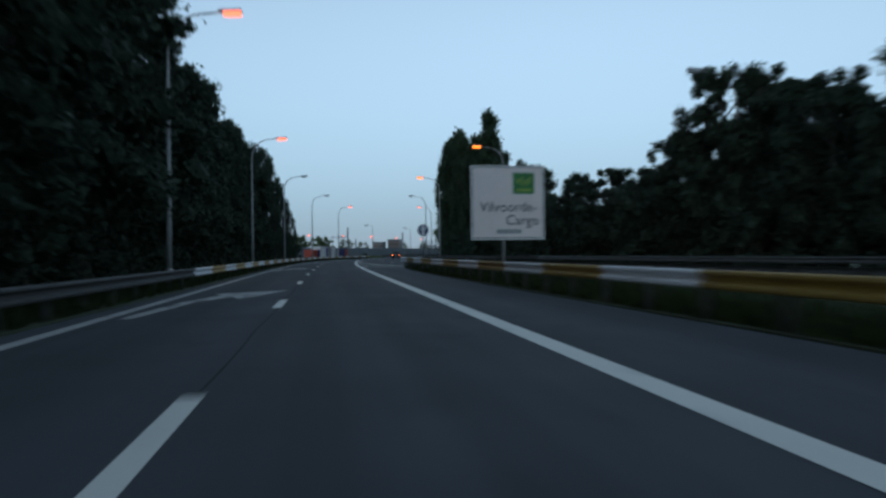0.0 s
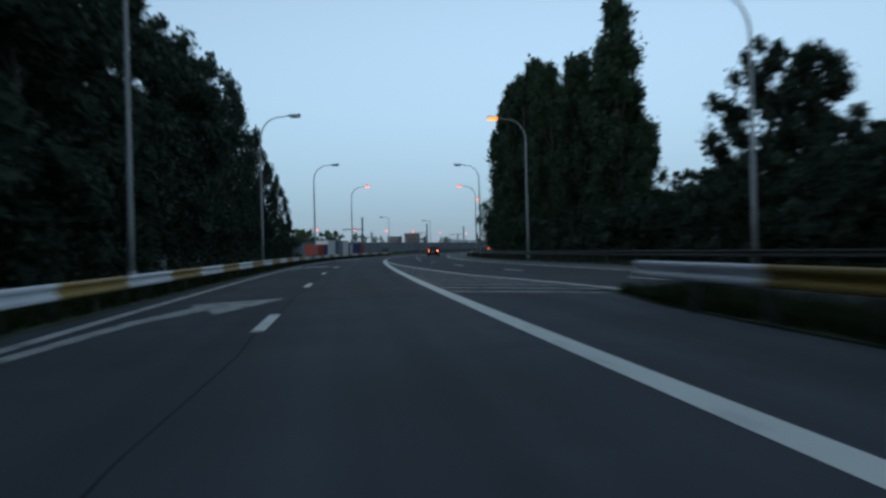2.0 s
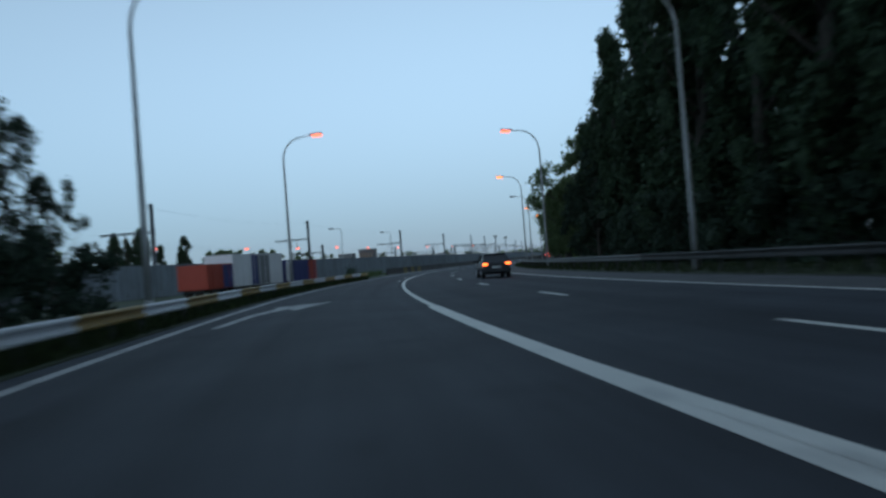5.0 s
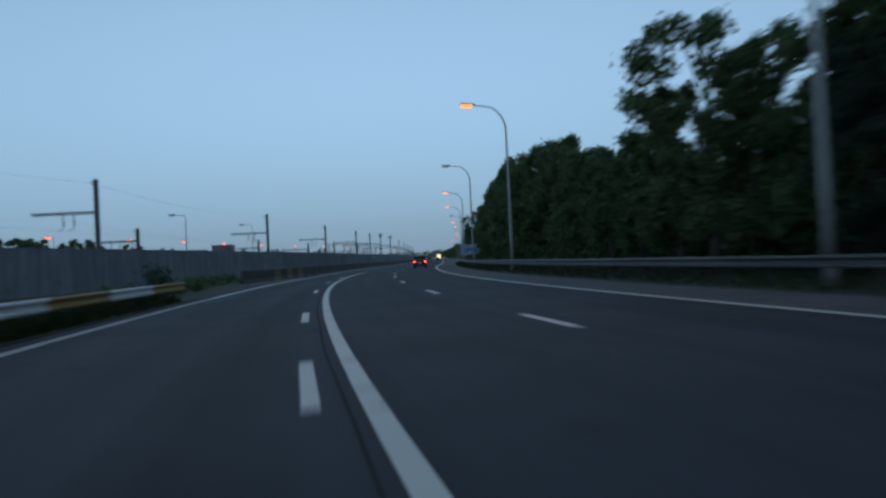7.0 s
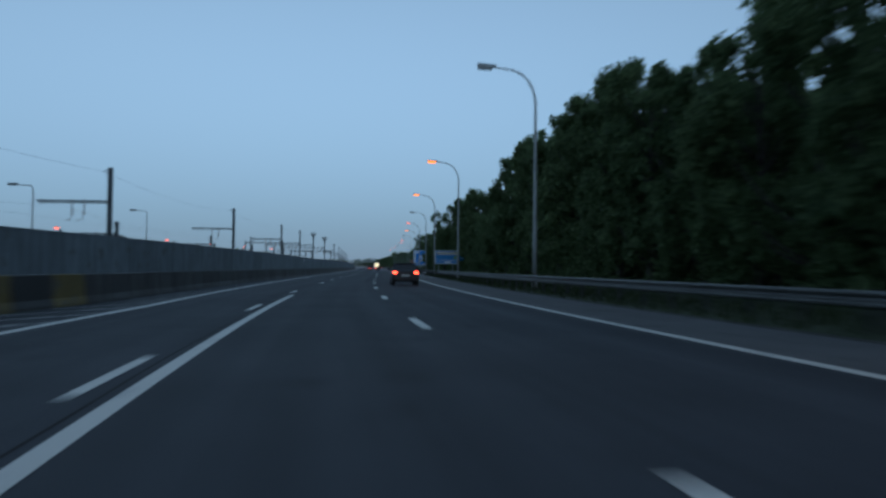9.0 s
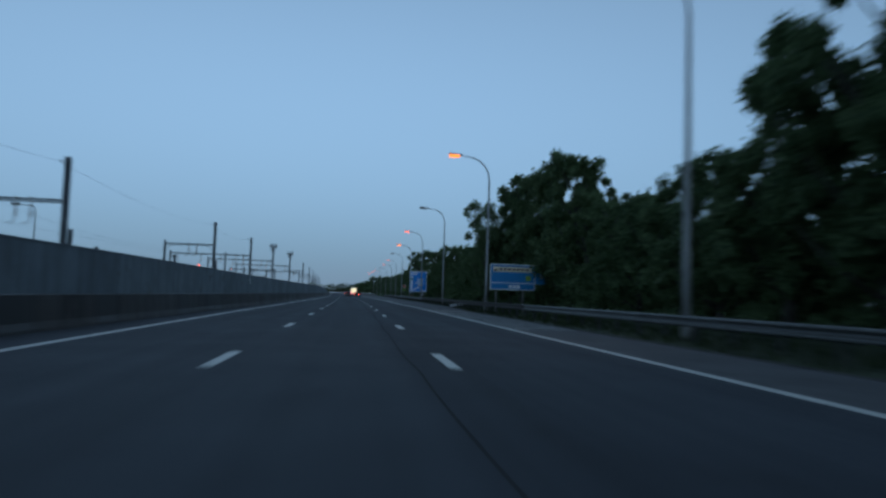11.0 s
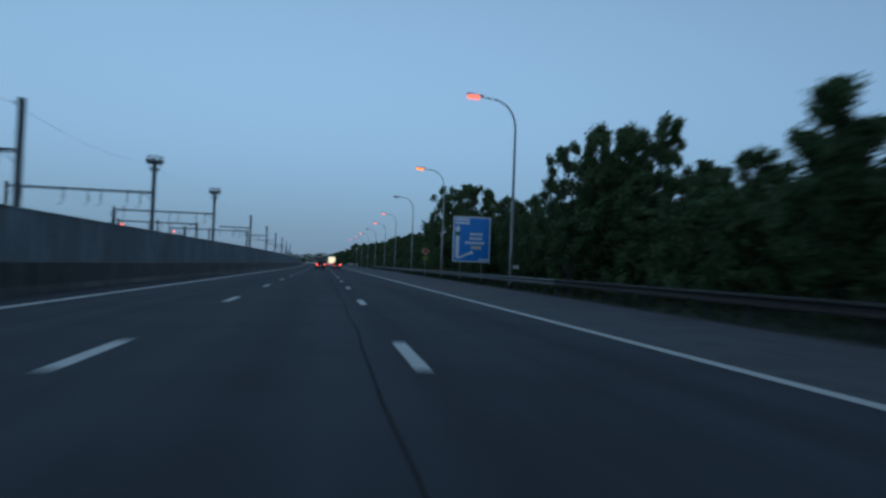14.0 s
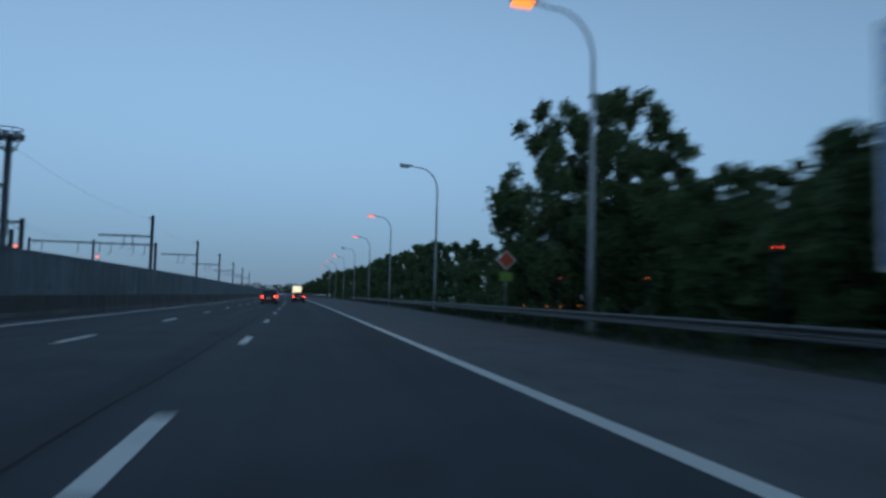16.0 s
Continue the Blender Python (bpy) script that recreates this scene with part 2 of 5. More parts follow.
TRAILER_BLUE = mat("trailer_blue", (0.025, 0.04, 0.17), 0.5, vary=0.12, scale=0.8, fine=10)
RUBBER = mat("tyre_rubber", (0.02, 0.02, 0.02), 0.9, vary=0.2, scale=8)
RIM = mat("wheel_rim", (0.4, 0.41, 0.42), 0.35, 0.7, vary=0.1, scale=8)
GLASS = mat("car_glass", (0.012, 0.014, 0.017), 0.08, vary=0.05, scale=2)
CAR_DARK = mat("car_paint_dark", (0.02, 0.022, 0.028), 0.25, 0.2, vary=0.05, scale=2)
CAR_SILVER = mat("car_paint_silver", (0.42, 0.43, 0.45), 0.3, 0.5, vary=0.05, scale=2)
PLASTIC = mat("black_plastic", (0.02, 0.02, 0.022), 0.6, vary=0.1, scale=6)
TAIL = mat("tail_light", (0.4, 0.02, 0.02), 0.3, vary=0.02, emit=(1.0, 0.06, 0.03), power=4.0)
DARK_LENS = mat("unlit_red_lens", (0.08, 0.008, 0.008), 0.25, vary=0.05, scale=6)
TAIL_ORANGE = mat("orange_tail_light", (0.5, 0.1, 0.02), 0.3, vary=0.02, emit=(1.0, 0.14, 0.03), power=2.0)
GLOW_WHITE = mat("lit_white_panel", (0.7, 0.68, 0.55), 0.5, vary=0.02, emit=(1.0, 0.86, 0.5), power=0.5)
PLATE = mat("plain_plate", (0.6, 0.6, 0.58), 0.5, vary=0.05, scale=8)
BRICKWORK = mat("shed_cladding", (0.16, 0.13, 0.13), 0.8, vary=0.2, scale=0.6, fine=6)
CLADDING = mat("grey_cladding", (0.2, 0.21, 0.22), 0.7, vary=0.15, scale=0.4, fine=5)

# ---- the road's plan: stations s along the thick line, offsets d to its right ----
BEND = [-4.8, -4.4, -3.6, -2.0, 1.3, 6.5, 9.1, 7.5, 18.0, 31.7, 33.2, 28.5, 31.6, 22.7, 14.8, 9.2, 1.4, -1.6, -2.2, -1.4, -1.1, -0.5, 0.4, -0.7, -0.9, -1.0, -1.3, -1.5, -1.3, -0.9, -0.6, -0.3, -0.2, -0.1, 0.0]
S_AT = np.arange(-160, 1500, 2.0)
_k = np.interp(S_AT, -40 + 20 * np.arange(len(BEND)), BEND, left=0, right=0) * 1e-4
_phi = np.concatenate([[0], np.cumsum((_k[1:] + _k[:-1]))])
_zero = int(np.argmin(abs(S_AT)))
_phi -= _phi[_zero]
_mid = (_phi[1:] + _phi[:-1]) / 2
_x = np.concatenate([[0], np.cumsum(np.sin(_mid) * 2)])
_y = np.concatenate([[0], np.cumsum(np.cos(_mid) * 2)])
_x, _y = _x - _x[_zero], _y - _y[_zero]


def heading(s):
    return float(np.interp(s, S_AT, _phi))


def W(s, d, z=0.0):
    """The world place of station s, offset d, height z."""
    h = heading(s)
    return Vector((float(np.interp(s, S_AT, _x)) + d * math.cos(h), float(np.interp(s, S_AT, _y)) - d * math.sin(h), z))


def at(s, d, z=0.0, turn=0.0, scale=1.0):
    """A pose on the road's plan whose y axis points along the road."""
    sc = (scale, scale, scale) if isinstance(scale, (int, float)) else scale
    return Matrix.LocRotScale(W(s, d, z), Euler((0, 0, -heading(s) + radians(turn))), sc)


def ip(s, rows):
    return float(np.interp(s, [r[0] for r in rows], [r[1] for r in rows]))


EDGE_L = [(-160, -6.95), (0, -6.93), (110, -6.82), (150, -5.83), (190, -4.38), (230, -3.4), (300, -4.15), (390, -3.8), (480, -3.5), (1500, -3.5)]
MERGE = [(-160, 33.0), (67, 4.6), (72, 4.0), (80, 2.55), (86, 2.0), (94, 1.35), (101, 0.85), (106, 0.6), (111.5, 0.42), (115, 0.28), (119, 0.12), (124, 0.0)]
RAMP_DASH = [(-160, -3.87), (98, -3.87), (128, -0.9), (133, -0.5), (170, -0.47), (215, -0.47), (255, -0.14), (1500, -0.14)]
LAMP_ROW = [(-160, 40), (47, 22.0), (79, 15.1), (109, 12.15), (316, 12.25), (350, 13.35), (384, 14.25), (419, 15.45), (453, 16.25), (491, 17.5), (526, 18.6), (700, 20), (1500, 20)]


SHOULDER = [(282, 10.5), (293, 10.6), (316, 10.9), (324, 11.5), (332, 12.1), (345, 12.4), (357, 12.6), (366, 13.0), (380, 13.35), (395, 13.6), (412, 13.95), (430, 14.5), (460, 15.4), (500, 16.4), (526, 17.2), (600, 18.3), (1500, 18.6)]


def right_edge(s):
    """Where the asphalt ends on the right."""
    return max(ip(s, MERGE) + 10.4, ip(s, SHOULDER)) if s > 67 else 2.7


def rail_right(s):
    return ip(s, LAMP_ROW) - 0.75


# ---- mesh helpers ----


def finish(bm, name, material, smooth=False):
    me = bpy.data.meshes.new(name)
    bm.to_mesh(me)
    bm.free()
    for m in (material if isinstance(material, (list, tuple)) else [material]):
        me.materials.append(m)
    if smooth:
        me.shade_smooth()
    return me


def part(name, bm, material, parent, label="", smooth=False):
    ob = new(name, bm if isinstance(bm, bpy.types.Mesh) else finish(bm, name, material, smooth))
    ob.parent = parent
    if label:
        ob["label"] = label
    return ob


def thing(name, label, category, group="", kind="", data=None):
    return tagged(new(name, data), label, category, group, kind)


def box(bm, x0, x1, y0, y1, z0, z1, bevel=0.0):
    r = bmesh.ops.create_cube(bm, size=1)
    vs = r["verts"]
    bmesh.ops.scale(bm, vec=(x1 - x0, y1 - y0, z1 - z0), verts=vs)
    bmesh.ops.translate(bm, vec=((x0 + x1) / 2, (y0 + y1) / 2, (z0 + z1) / 2), verts=vs)
    if bevel:
        es = list({e for v in vs for e in v.link_edges})
        bmesh.ops.bevel(bm, geom=es, offset=bevel, segments=2, affect="EDGES", profile=0.5)
    return vs


def tube(bm, pts, radii, sides=8, cap=True):
    """A tapered tube along points."""
    pts = [Vector(p) for p in pts]
    rings = []
    for i, p in enumerate(pts):
        t = (pts[min(i + 1, len(pts) - 1)] - pts[max(i - 1, 0)]).normalized()
        a = t.orthogonal().normalized() if abs(t.x) < 0.9 else t.cross(Vector((0, 1, 0))).normalized()
        if rings:
            a = (last - t * last.dot(t)).normalized()
        last = a
        b = t.cross(a)
        r = radii[i] if isinstance(radii, (list, tuple)) else radii
        rings.append([bm.verts.new(p + a * (r * math.cos(k * math.tau / sides)) + b * (r * math.sin(k * math.tau / sides))) for k in range(sides)])
    for r0, r1 in zip(rings, rings[1:]):
        for k in range(sides):
            bm.faces.new((r0[k], r0[(k + 1) % sides], r1[(k + 1) % sides], r1[k]))
    if cap:
        bm.faces.new(rings[0][::-1])
        bm.faces.new(rings[-1])


def raw(name, verts, faces, material, smooth=False):
    me = bpy.data.meshes.new(name)
    me.from_pydata(verts, [], faces)
    me.materials.append(material)
    if smooth:
        me.shade_smooth()
    return me


def strip(name, s0, s1, left, right, z, material, step=2.0, thick=0.0):
    """A band of the road's plan between two offsets (functions of s or numbers)."""
    fl = left if callable(left) else (lambda s: left)
    fr = right if callable(right) else (lambda s: right)
    n = max(1, round((s1 - s0) / step))
    ss = [s0 + (s1 - s0) * i / n for i in range(n + 1)]
    v = []
    for s in ss:
        v += [W(s, fl(s), z), W(s, fr(s), z)]
    f = [(2 * i, 2 * i + 1, 2 * i + 3, 2 * i + 2) for i in range(n)]
    if thick:
        k = len(v)
        v += [p - Vector((0, 0, thick)) for p in v]
        f += [(2 * i, 2 * i + 2, k + 2 * i + 2, k + 2 * i) for i in range(n)] + [(2 * i + 1, k + 2 * i + 1, k + 2 * i + 3, 2 * i + 3) for i in range(n)]
        f += [(0, k, k + 1, 1), (2 * n, 2 * n + 1, k + 2 * n + 1, k + 2 * n)]
    me = raw(name, [tuple(p) for p in v], f, material)
    uv = me.uv_layers.new(name="plan")
    half = 2 * (n + 1)
    for loop in me.loops:
        k = loop.vertex_index % half
        s = ss[k // 2]
        uv.data[loop.index].uv = (s, fr(s) if k % 2 else fl(s))
    return me

# ---- ground, road surfaces ----
ground = thing("ground", "dark rough grass land around the motorway", "ground", kind="structure",
               data=raw("ground", [(-2500, -700, -0.08), (2500, -700, -0.08), (2500, 3500, -0.08), (-2500, 3500, -0.08)], [(0, 1, 2, 3)], GRASS))


def sheet(name, label, category, s0, s1, left, right, z, material, step=4.0, thick=0.1):
    return thing(name, label, category, kind="structure", data=strip(name, s0, s1, left, right, z, material, step, thick))


ISLAND_EDGE = [(-160, 4.0), (14, 3.25), (30, 3.02), (55, 2.92), (62, 3.2), (67, 4.0)]
sheet("road", "dark grey asphalt carriageway of a motorway slip road", "road", -160, 67, lambda s: ip(s, EDGE_L) - 0.6, lambda s: ip(s, ISLAND_EDGE), 0.0, ASPHALT)
sheet("road_motorway", "dark grey asphalt motorway carriageway", "road", 67, 1480, lambda s: ip(s, EDGE_L) - (0.6 if s < 185 else 0.6 + min(1.5, (s - 185) * 0.05)), lambda s: max(7.76, ip(s, MERGE) + 7.4), 0.0, ASPHALT)
sheet("hard_shoulder", "pale brownish worn asphalt hard shoulder", "road", 67, 1480, lambda s: max(7.76, ip(s, MERGE) + 7.4), right_edge, 0.0, SHOULDER_ASPHALT)
sheet("road_merging", "asphalt carriageway merging beyond the grass island", "road", -160, 67, lambda s: ip(s, MERGE) - 0.6, lambda s: ip(s, MERGE) + 10.4, 0.0, ASPHALT)
sheet("verge_left", "dark grass verge under the painted guard rail", "verge", -160, 190, lambda s: ip(s, EDGE_L) - 9, lambda s: ip(s, EDGE_L) - 0.6, 0.03, GRASS)
sheet("verge_right", "dark grass verge under the steel guard rail", "verge", 68, 1480, lambda s: right_edge(s) + 0.14, lambda s: right_edge(s) + 9, 0.03, GRASS, thick=0.12)
sheet("kerb_right", "flush pale concrete edge strip beside the hard shoulder", "kerb", 68, 1480, lambda s: right_edge(s), lambda s: right_edge(s) + 0.14, 0.02, BARRIER, thick=0.1)
sheet("island", "grass island between slip road and merging carriageway", "verge", -160, 67.5, lambda s: ip(s, ISLAND_EDGE) + 0.02, lambda s: max(ip(s, ISLAND_EDGE) + 0.2, ip(s, MERGE) - 0.62), 0.03, GRASS)

# ---- road markings ----


def line(name, label, s0, s1, off, width, material, z=0.006, step=2.0):
    f = off if callable(off) else (lambda s: off)
    return thing(name, label, "road marking", kind="structure",
                 data=strip(name, s0, s1, lambda s: f(s) - width / 2, lambda s: f(s) + width / 2, z, material, step))


line("line_thick", "thick white solid line on dark asphalt", -160, 134, 0.0, 0.33, PAINT)
line("line_solid", "white solid line on dark asphalt", 134, 238, 0.025, 0.19, PAINT)
line("line_left_edge", "worn dull white edge line beside the left verge", -160, 190, lambda s: ip(s, EDGE_L), 0.24, EDGE_PAINT)
line("line_left_edge_motorway", "white solid edge line beside the concrete barrier", 190, 1400, lambda s: ip(s, EDGE_L), 0.22, PAINT)
line("line_right_edge", "white solid edge line beside the hard shoulder", 67, 1400, lambda s: max(7.76, ip(s, MERGE) + 7.4), 0.24, PAINT)
line("line_merging_edge", "white solid edge line of the merging carriageway", -160, 124, lambda s: ip(s, MERGE), 0.22, PAINT, z=0.009)
line("line_merging_far_edge", "white solid far edge line of the merging carriageway", -160, 67, lambda s: ip(s, MERGE) + 7.4, 0.2, OLD_PAINT)
line("seam_ramp", "dark bitumen joint along the slip road lanes", -160, 112, lambda s: ip(s, RAMP_DASH) + 0.02 + 0.03 * math.sin(s * 0.9) + 0.02 * math.sin(s * 2.3), 0.03, SEAM, z=0.003)
line("seam_merge", "dark bitumen joint beside the thick line", 150, 235, lambda s: -0.2 + 0.015 * math.sin(s * 0.8), 0.035, SEAM, z=0.003)
line("seam_motorway", "dark bitumen joint along the motorway lane", 262, 700, lambda s: 3.05 + 0.05 * math.sin(s * 0.11) + 0.025 * math.sin(s * 0.7) + 0.015 * math.sin(s * 1.9), 0.04, SEAM, z=0.003)

dash_mesh = raw("dash", [(-0.1, -1.4, 0), (0.1, -1.4, 0), (0.1, 1.4, 0), (-0.1, 1.4, 0)], [(0, 1, 2, 3)], PAINT)


def dashes(name, label, first, period, s0, s1, off, wide=1.0):
    root = thing(name, label, "road marking", kind="structure")
    n = math.ceil((s0 - first) / period)
    while first + n * period < s1:
        s = first + n * period
        slope = (off(s + 1) - off(s - 1)) / 2
        d = part("dash", dash_mesh, None, root)
        d.matrix_basis = at(s, off(s), 0.007, -math.degrees(math.atan(slope)), (wide, 1, 1))
        n += 1
    return root


dashes("dashed_line_ramp", "white dashed lane line of the slip road", -1.10, 12.6, -60, 104, lambda s: ip(s, RAMP_DASH))
dashes("dashed_line_merge", "white dashed line beside the thick solid line", -10.14, 12.6, 185, 252, lambda s: ip(s, RAMP_DASH), 0.75)
dashes("dashed_line_merge", "white dashed line beside the thick solid line", 168.4, 8.65, 168, 180, lambda s: ip(s, RAMP_DASH), 0.8)
dashes("dashed_line_left", "white dashed line between motorway lanes", -3.76, 12.6, 254, 800, lambda s: ip(s, RAMP_DASH))
dashes("dashed_line_right", "white dashed line between motorway lanes", -3.44, 12.6, 112, 800, lambda s: 3.66)
dashes("dashed_line_merging", "white dashed line of the merging carriageway", -3.44, 12.6, -120, 112, lambda s: ip(s, MERGE) + 3.5)


BARRIER_D = [(212, -7.3), (222, -6.3), (232, -5.5), (300, -5.6), (390, -5.4), (480, -5.1), (1500, -5.0)]


def hatching(name, label, s0, s1, step, left, right, lean, width, material):
    """Slanting bars between two offsets; lean: how far a bar runs on along the road."""
    root = thing(name, label, "road marking", kind="structure")
    s = s0
    while s < s1:
        a, b = left(s), right(s + lean)
        if b - a > 0.15:
            v = [W(s, a, 0.005), W(s + lean, b, 0.005), W(s + lean + width, right(s + lean + width), 0.005), W(s + width, left(s + width), 0.005)]
            part("hatch_bar", raw("hatch_bar", [tuple(p) for p in v], [(0, 1, 2, 3)], material), None, root)
        s += step
    return root


hatching("gore_hatching", "worn white hatching between merging lanes", 68.5, 104, 2.0, lambda s: 0.2, lambda s: ip(s, MERGE) - 0.12, -3.0, 0.4, OLD_PAINT)
hatching("hatching_left", "worn white hatching beside the concrete barrier", 208, 240, 2.9, lambda s: max(-6.3, ip(s, BARRIER_D) + 0.35), lambda s: ip(s, EDGE_L) - 0.05, 4.2, 0.38, OLD_PAINT)
hatching("hatching_right", "worn white hatching on the hard shoulder", 287, 318.6, 1.05, lambda s: 7.95, lambda s: right_edge(s) - 0.1, 0.25, 0.3, OLD_PAINT)


def lane_arrow(tip_s, tip_d):
    """A bent arrow that tells the left lane to move right."""
    o = [(-9.6, -2.55), (-9.6, -2.3), (-5.6, -2.0), (-3.0, -1.35), (-4.2, -1.0), (0, 0), (-1.4, -2.05), (-2.2, -1.75), (-5.2, -2.3)]
    v = [tuple(W(tip_s + a, tip_d + b, 0.006)) for a, b in o]
    root = thing("lane_arrow", "worn white bent arrow painted on the left lane", "road marking", "lane arrows", "structure",
                 raw("lane_arrow", v, [(0, 1, 2, 8), (2, 3, 7, 8), (3, 4, 5), (3, 5, 7), (5, 6, 7)], OLD_PAINT))
    return root


for s_tip in (-7.2, 30.4, 67.9, 105.3, 142.0):
    lane_arrow(s_tip, -4.05 if s_tip < 120 else -3.0)

# ---- guard rails ----
PROFILE = [(-0.03, 0.31), (0.015, 0.31), (0.042, 0.29), (0.05, 0.262), (0.046, 0.235), (-0.03, 0.182), (-0.034, 0.155), (-0.03, 0.128), (0.046, 0.085), (0.05, 0.055), (0.042, 0.02), (0.015, 0.0), (-0.03, 0.0)]


def beam_mesh(material, length, face):
    """A W-beam of a given length along y; face: the side (+1 right, -1 left) that the traffic sees."""
    t = 0.006
    v, f = [], []
    for y in (0.0, length):
        v += [(face * x, y, z) for x, z in PROFILE] + [(face * (x - t), y, z) for x, z in PROFILE[::-1]]
    n = len(PROFILE) * 2
    for i in range(n):
        f.append((i, (i + 1) % n, n + (i + 1) % n, n + i) if face > 0 else (i, n + i, n + (i + 1) % n, (i + 1) % n))
    return raw("beam", v, f, material)


def post_mesh():
    bm = bmesh.new()
    for x0, x1, y0, y1 in ((-0.05, 0.05, -0.006, 0.006), (-0.05, -0.042, -0.045, 0.045), (0.042, 0.05, -0.045, 0.045)):
        box(bm, x0, x1, y0, y1, -0.1, 0.74)
    return finish(bm, "post", GALV_OLD)


POST = post_mesh()


def guard_rail(name, label, s0, s1, off, zlow, mats, face, seg=4.0, raised=0.0):
    root = thing(name, label, "guard rail", "guard rails")
    n = round((s1 - s0) / seg)
    kinds = [beam_mesh(m, seg + 0.015, face) for m in mats]
    for i in range(n):
        a, b = W(s0 + i * seg, off(s0 + i * seg)), W(s0 + (i + 1) * seg, off(s0 + (i + 1) * seg))
        d = b - a
        m = Matrix.LocRotScale(a + Vector((0, 0, zlow)), Euler((0, 0, math.atan2(-d.x, d.y))), (1, d.length / seg, 1))
        part("beam", kinds[i % len(kinds)], None, root, "white painted beam" if mats[i % len(mats)] is RAIL_WHITE else ("yellow painted beam" if mats[i % len(mats)] is RAIL_YELLOW else "")).matrix_basis = m
        for k in (0, 2) if seg >= 4 else (0,):
            s = s0 + (i + 0.5 * (k / 2)) * seg
            p = part("post", POST, None, root)
            p.matrix_basis = at(s, off(s) - face * 0.085, raised + zlow - 0.45)
    return root


guard_rail("guard_rail_plain", "old grey steel guard rail beside the slip road", -37.5, 34.4, lambda s: ip(s, EDGE_L) - 0.75, 0.39, (GALV_OLD,), 1, seg=4.0)
guard_rail("guard_rail_left", "guard rail painted white and yellow by turns beside the slip road", 34.4, 190.2, lambda s: ip(s, EDGE_L) - (0.75 if s < 120 else min(1.15, 0.75 + (s - 120) * 0.01)), 0.39, (RAIL_WHITE, RAIL_YELLOW), 1, seg=4.1)
NOSE = [(-160, 4.4), (14, 3.3), (30, 3.1), (60, 2.98)]
guard_rail("guard_rail_island", "guard rail painted white and yellow by turns on the grass island", -31.6, 62.7, lambda s: ip(s, NOSE), 0.54, (RAIL_WHITE, RAIL_YELLOW), -1, seg=4.1)
guard_rail("guard_rail_inner", "grey steel guard rail at the back of the grass island", -37, 63, lambda s: ip(s, MERGE) - 1.2, 0.42, (GALV,), 1, seg=4.0)
guard_rail("guard_rail_merging", "grey steel guard rail beyond the merging carriageway", -36, 68, lambda s: ip(s, MERGE) + 11.2, 0.5, (GALV,), -1, seg=4.0, raised=0.05)
guard_rail("guard_rail_poplars", "dark steel guard rail under the poplars", 68, 148, rail_right, 0.5, (GALV_OLD,), -1, seg=4.0, raised=0.05)
guard_rail("guard_rail_right", "galvanised steel guard rail beside the hard shoulder", 148, 300, rail_right, 0.5, (GALV,), -1, seg=4.0, raised=0.05)
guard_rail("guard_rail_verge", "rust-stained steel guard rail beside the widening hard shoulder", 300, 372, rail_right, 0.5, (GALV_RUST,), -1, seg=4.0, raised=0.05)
guard_rail("guard_rail_far", "galvanised steel guard rail along the wide hard shoulder", 372, 560, rail_right, 0.5, (GALV,), -1, seg=4.0, raised=0.05)

# ---- concrete barrier and noise wall on the left ----


def barrier_mesh(material, length, face_mat=None):
    prof = [(-0.2, 0), (0.2, 0), (0.19, 0.07), (0.125, 0.24), (0.09, 0.9), (-0.09, 0.9), (-0.125, 0.24), (-0.19, 0.07)]
    bm = bmesh.new()
    a = [bm.verts.new((x, 0, z)) for x, z in prof]
    b = [bm.verts.new((x, length, z)) for x, z in prof]
    n = len(prof)
    for i in range(n):
        bm.faces.new((a[i], a[(i + 1) % n], b[(i + 1) % n], b[i]))
    bm.faces.new(a[::-1])
    bm.faces.new(b)
    bmesh.ops.bevel(bm, geom=[e for e in bm.edges if abs(e.verts[0].co.z - 0.9) < 0.01 and abs(e.verts[1].co.z - 0.9) < 0.01], offset=0.02, segments=1, affect="EDGES")
    bmesh.ops.recalc_face_normals(bm, faces=bm.faces)
    return finish(bm, "barrier_block", material)


def run_of(root, name, meshes, s0, s1, seg, off, z=0.0, pick=None):
    n = round((s1 - s0) / seg)
    for i in range(n):
        a, b = W(s0 + i * seg, off(s0 + i * seg), z), W(s0 + (i + 1) * seg, off(s0 + (i + 1) * seg), z)
        d = b - a
        k = pick(i) if pick else i % len(meshes)
        part(name, meshes[k], None, root).matrix_basis = Matrix.LocRotScale(a, Euler((0, 0, math.atan2(-d.x, d.y))), (1, d.length / seg, 1))


barrier = thing("concrete_barrier", "weathered grey concrete safety barrier with yellow and black painted blocks", "barrier")
SEG = 2.0
run_of(barrier, "barrier_block", [barrier_mesh(BARRIER, SEG - 0.03), barrier_mesh(YELLOW_PAINT, SEG - 0.03), barrier_mesh(BLACK_PAINT, SEG - 0.03)], 213, 813, SEG,
       lambda s: ip(s, BARRIER_D), 0.0, lambda i: (2, 0, 2, 2, 1, 0, 1, 2, 1, 0, 2, 0)[i] if i < 12 else ((2, 0, 0, 2, 2, 0, 0, 2)[i % 8] if i % 3 else 0))

WALL_D = [(224, -17.0), (267, -12.7), (309, -11.4), (355, -11.0), (384, -10.2), (412, -9.3), (442, -8.2), (482, -7.4), (560, -7.2), (1500, -7.2)]
wall = thing("noise_wall", "long grey concrete panel wall beside the railway", "wall", kind="structure")


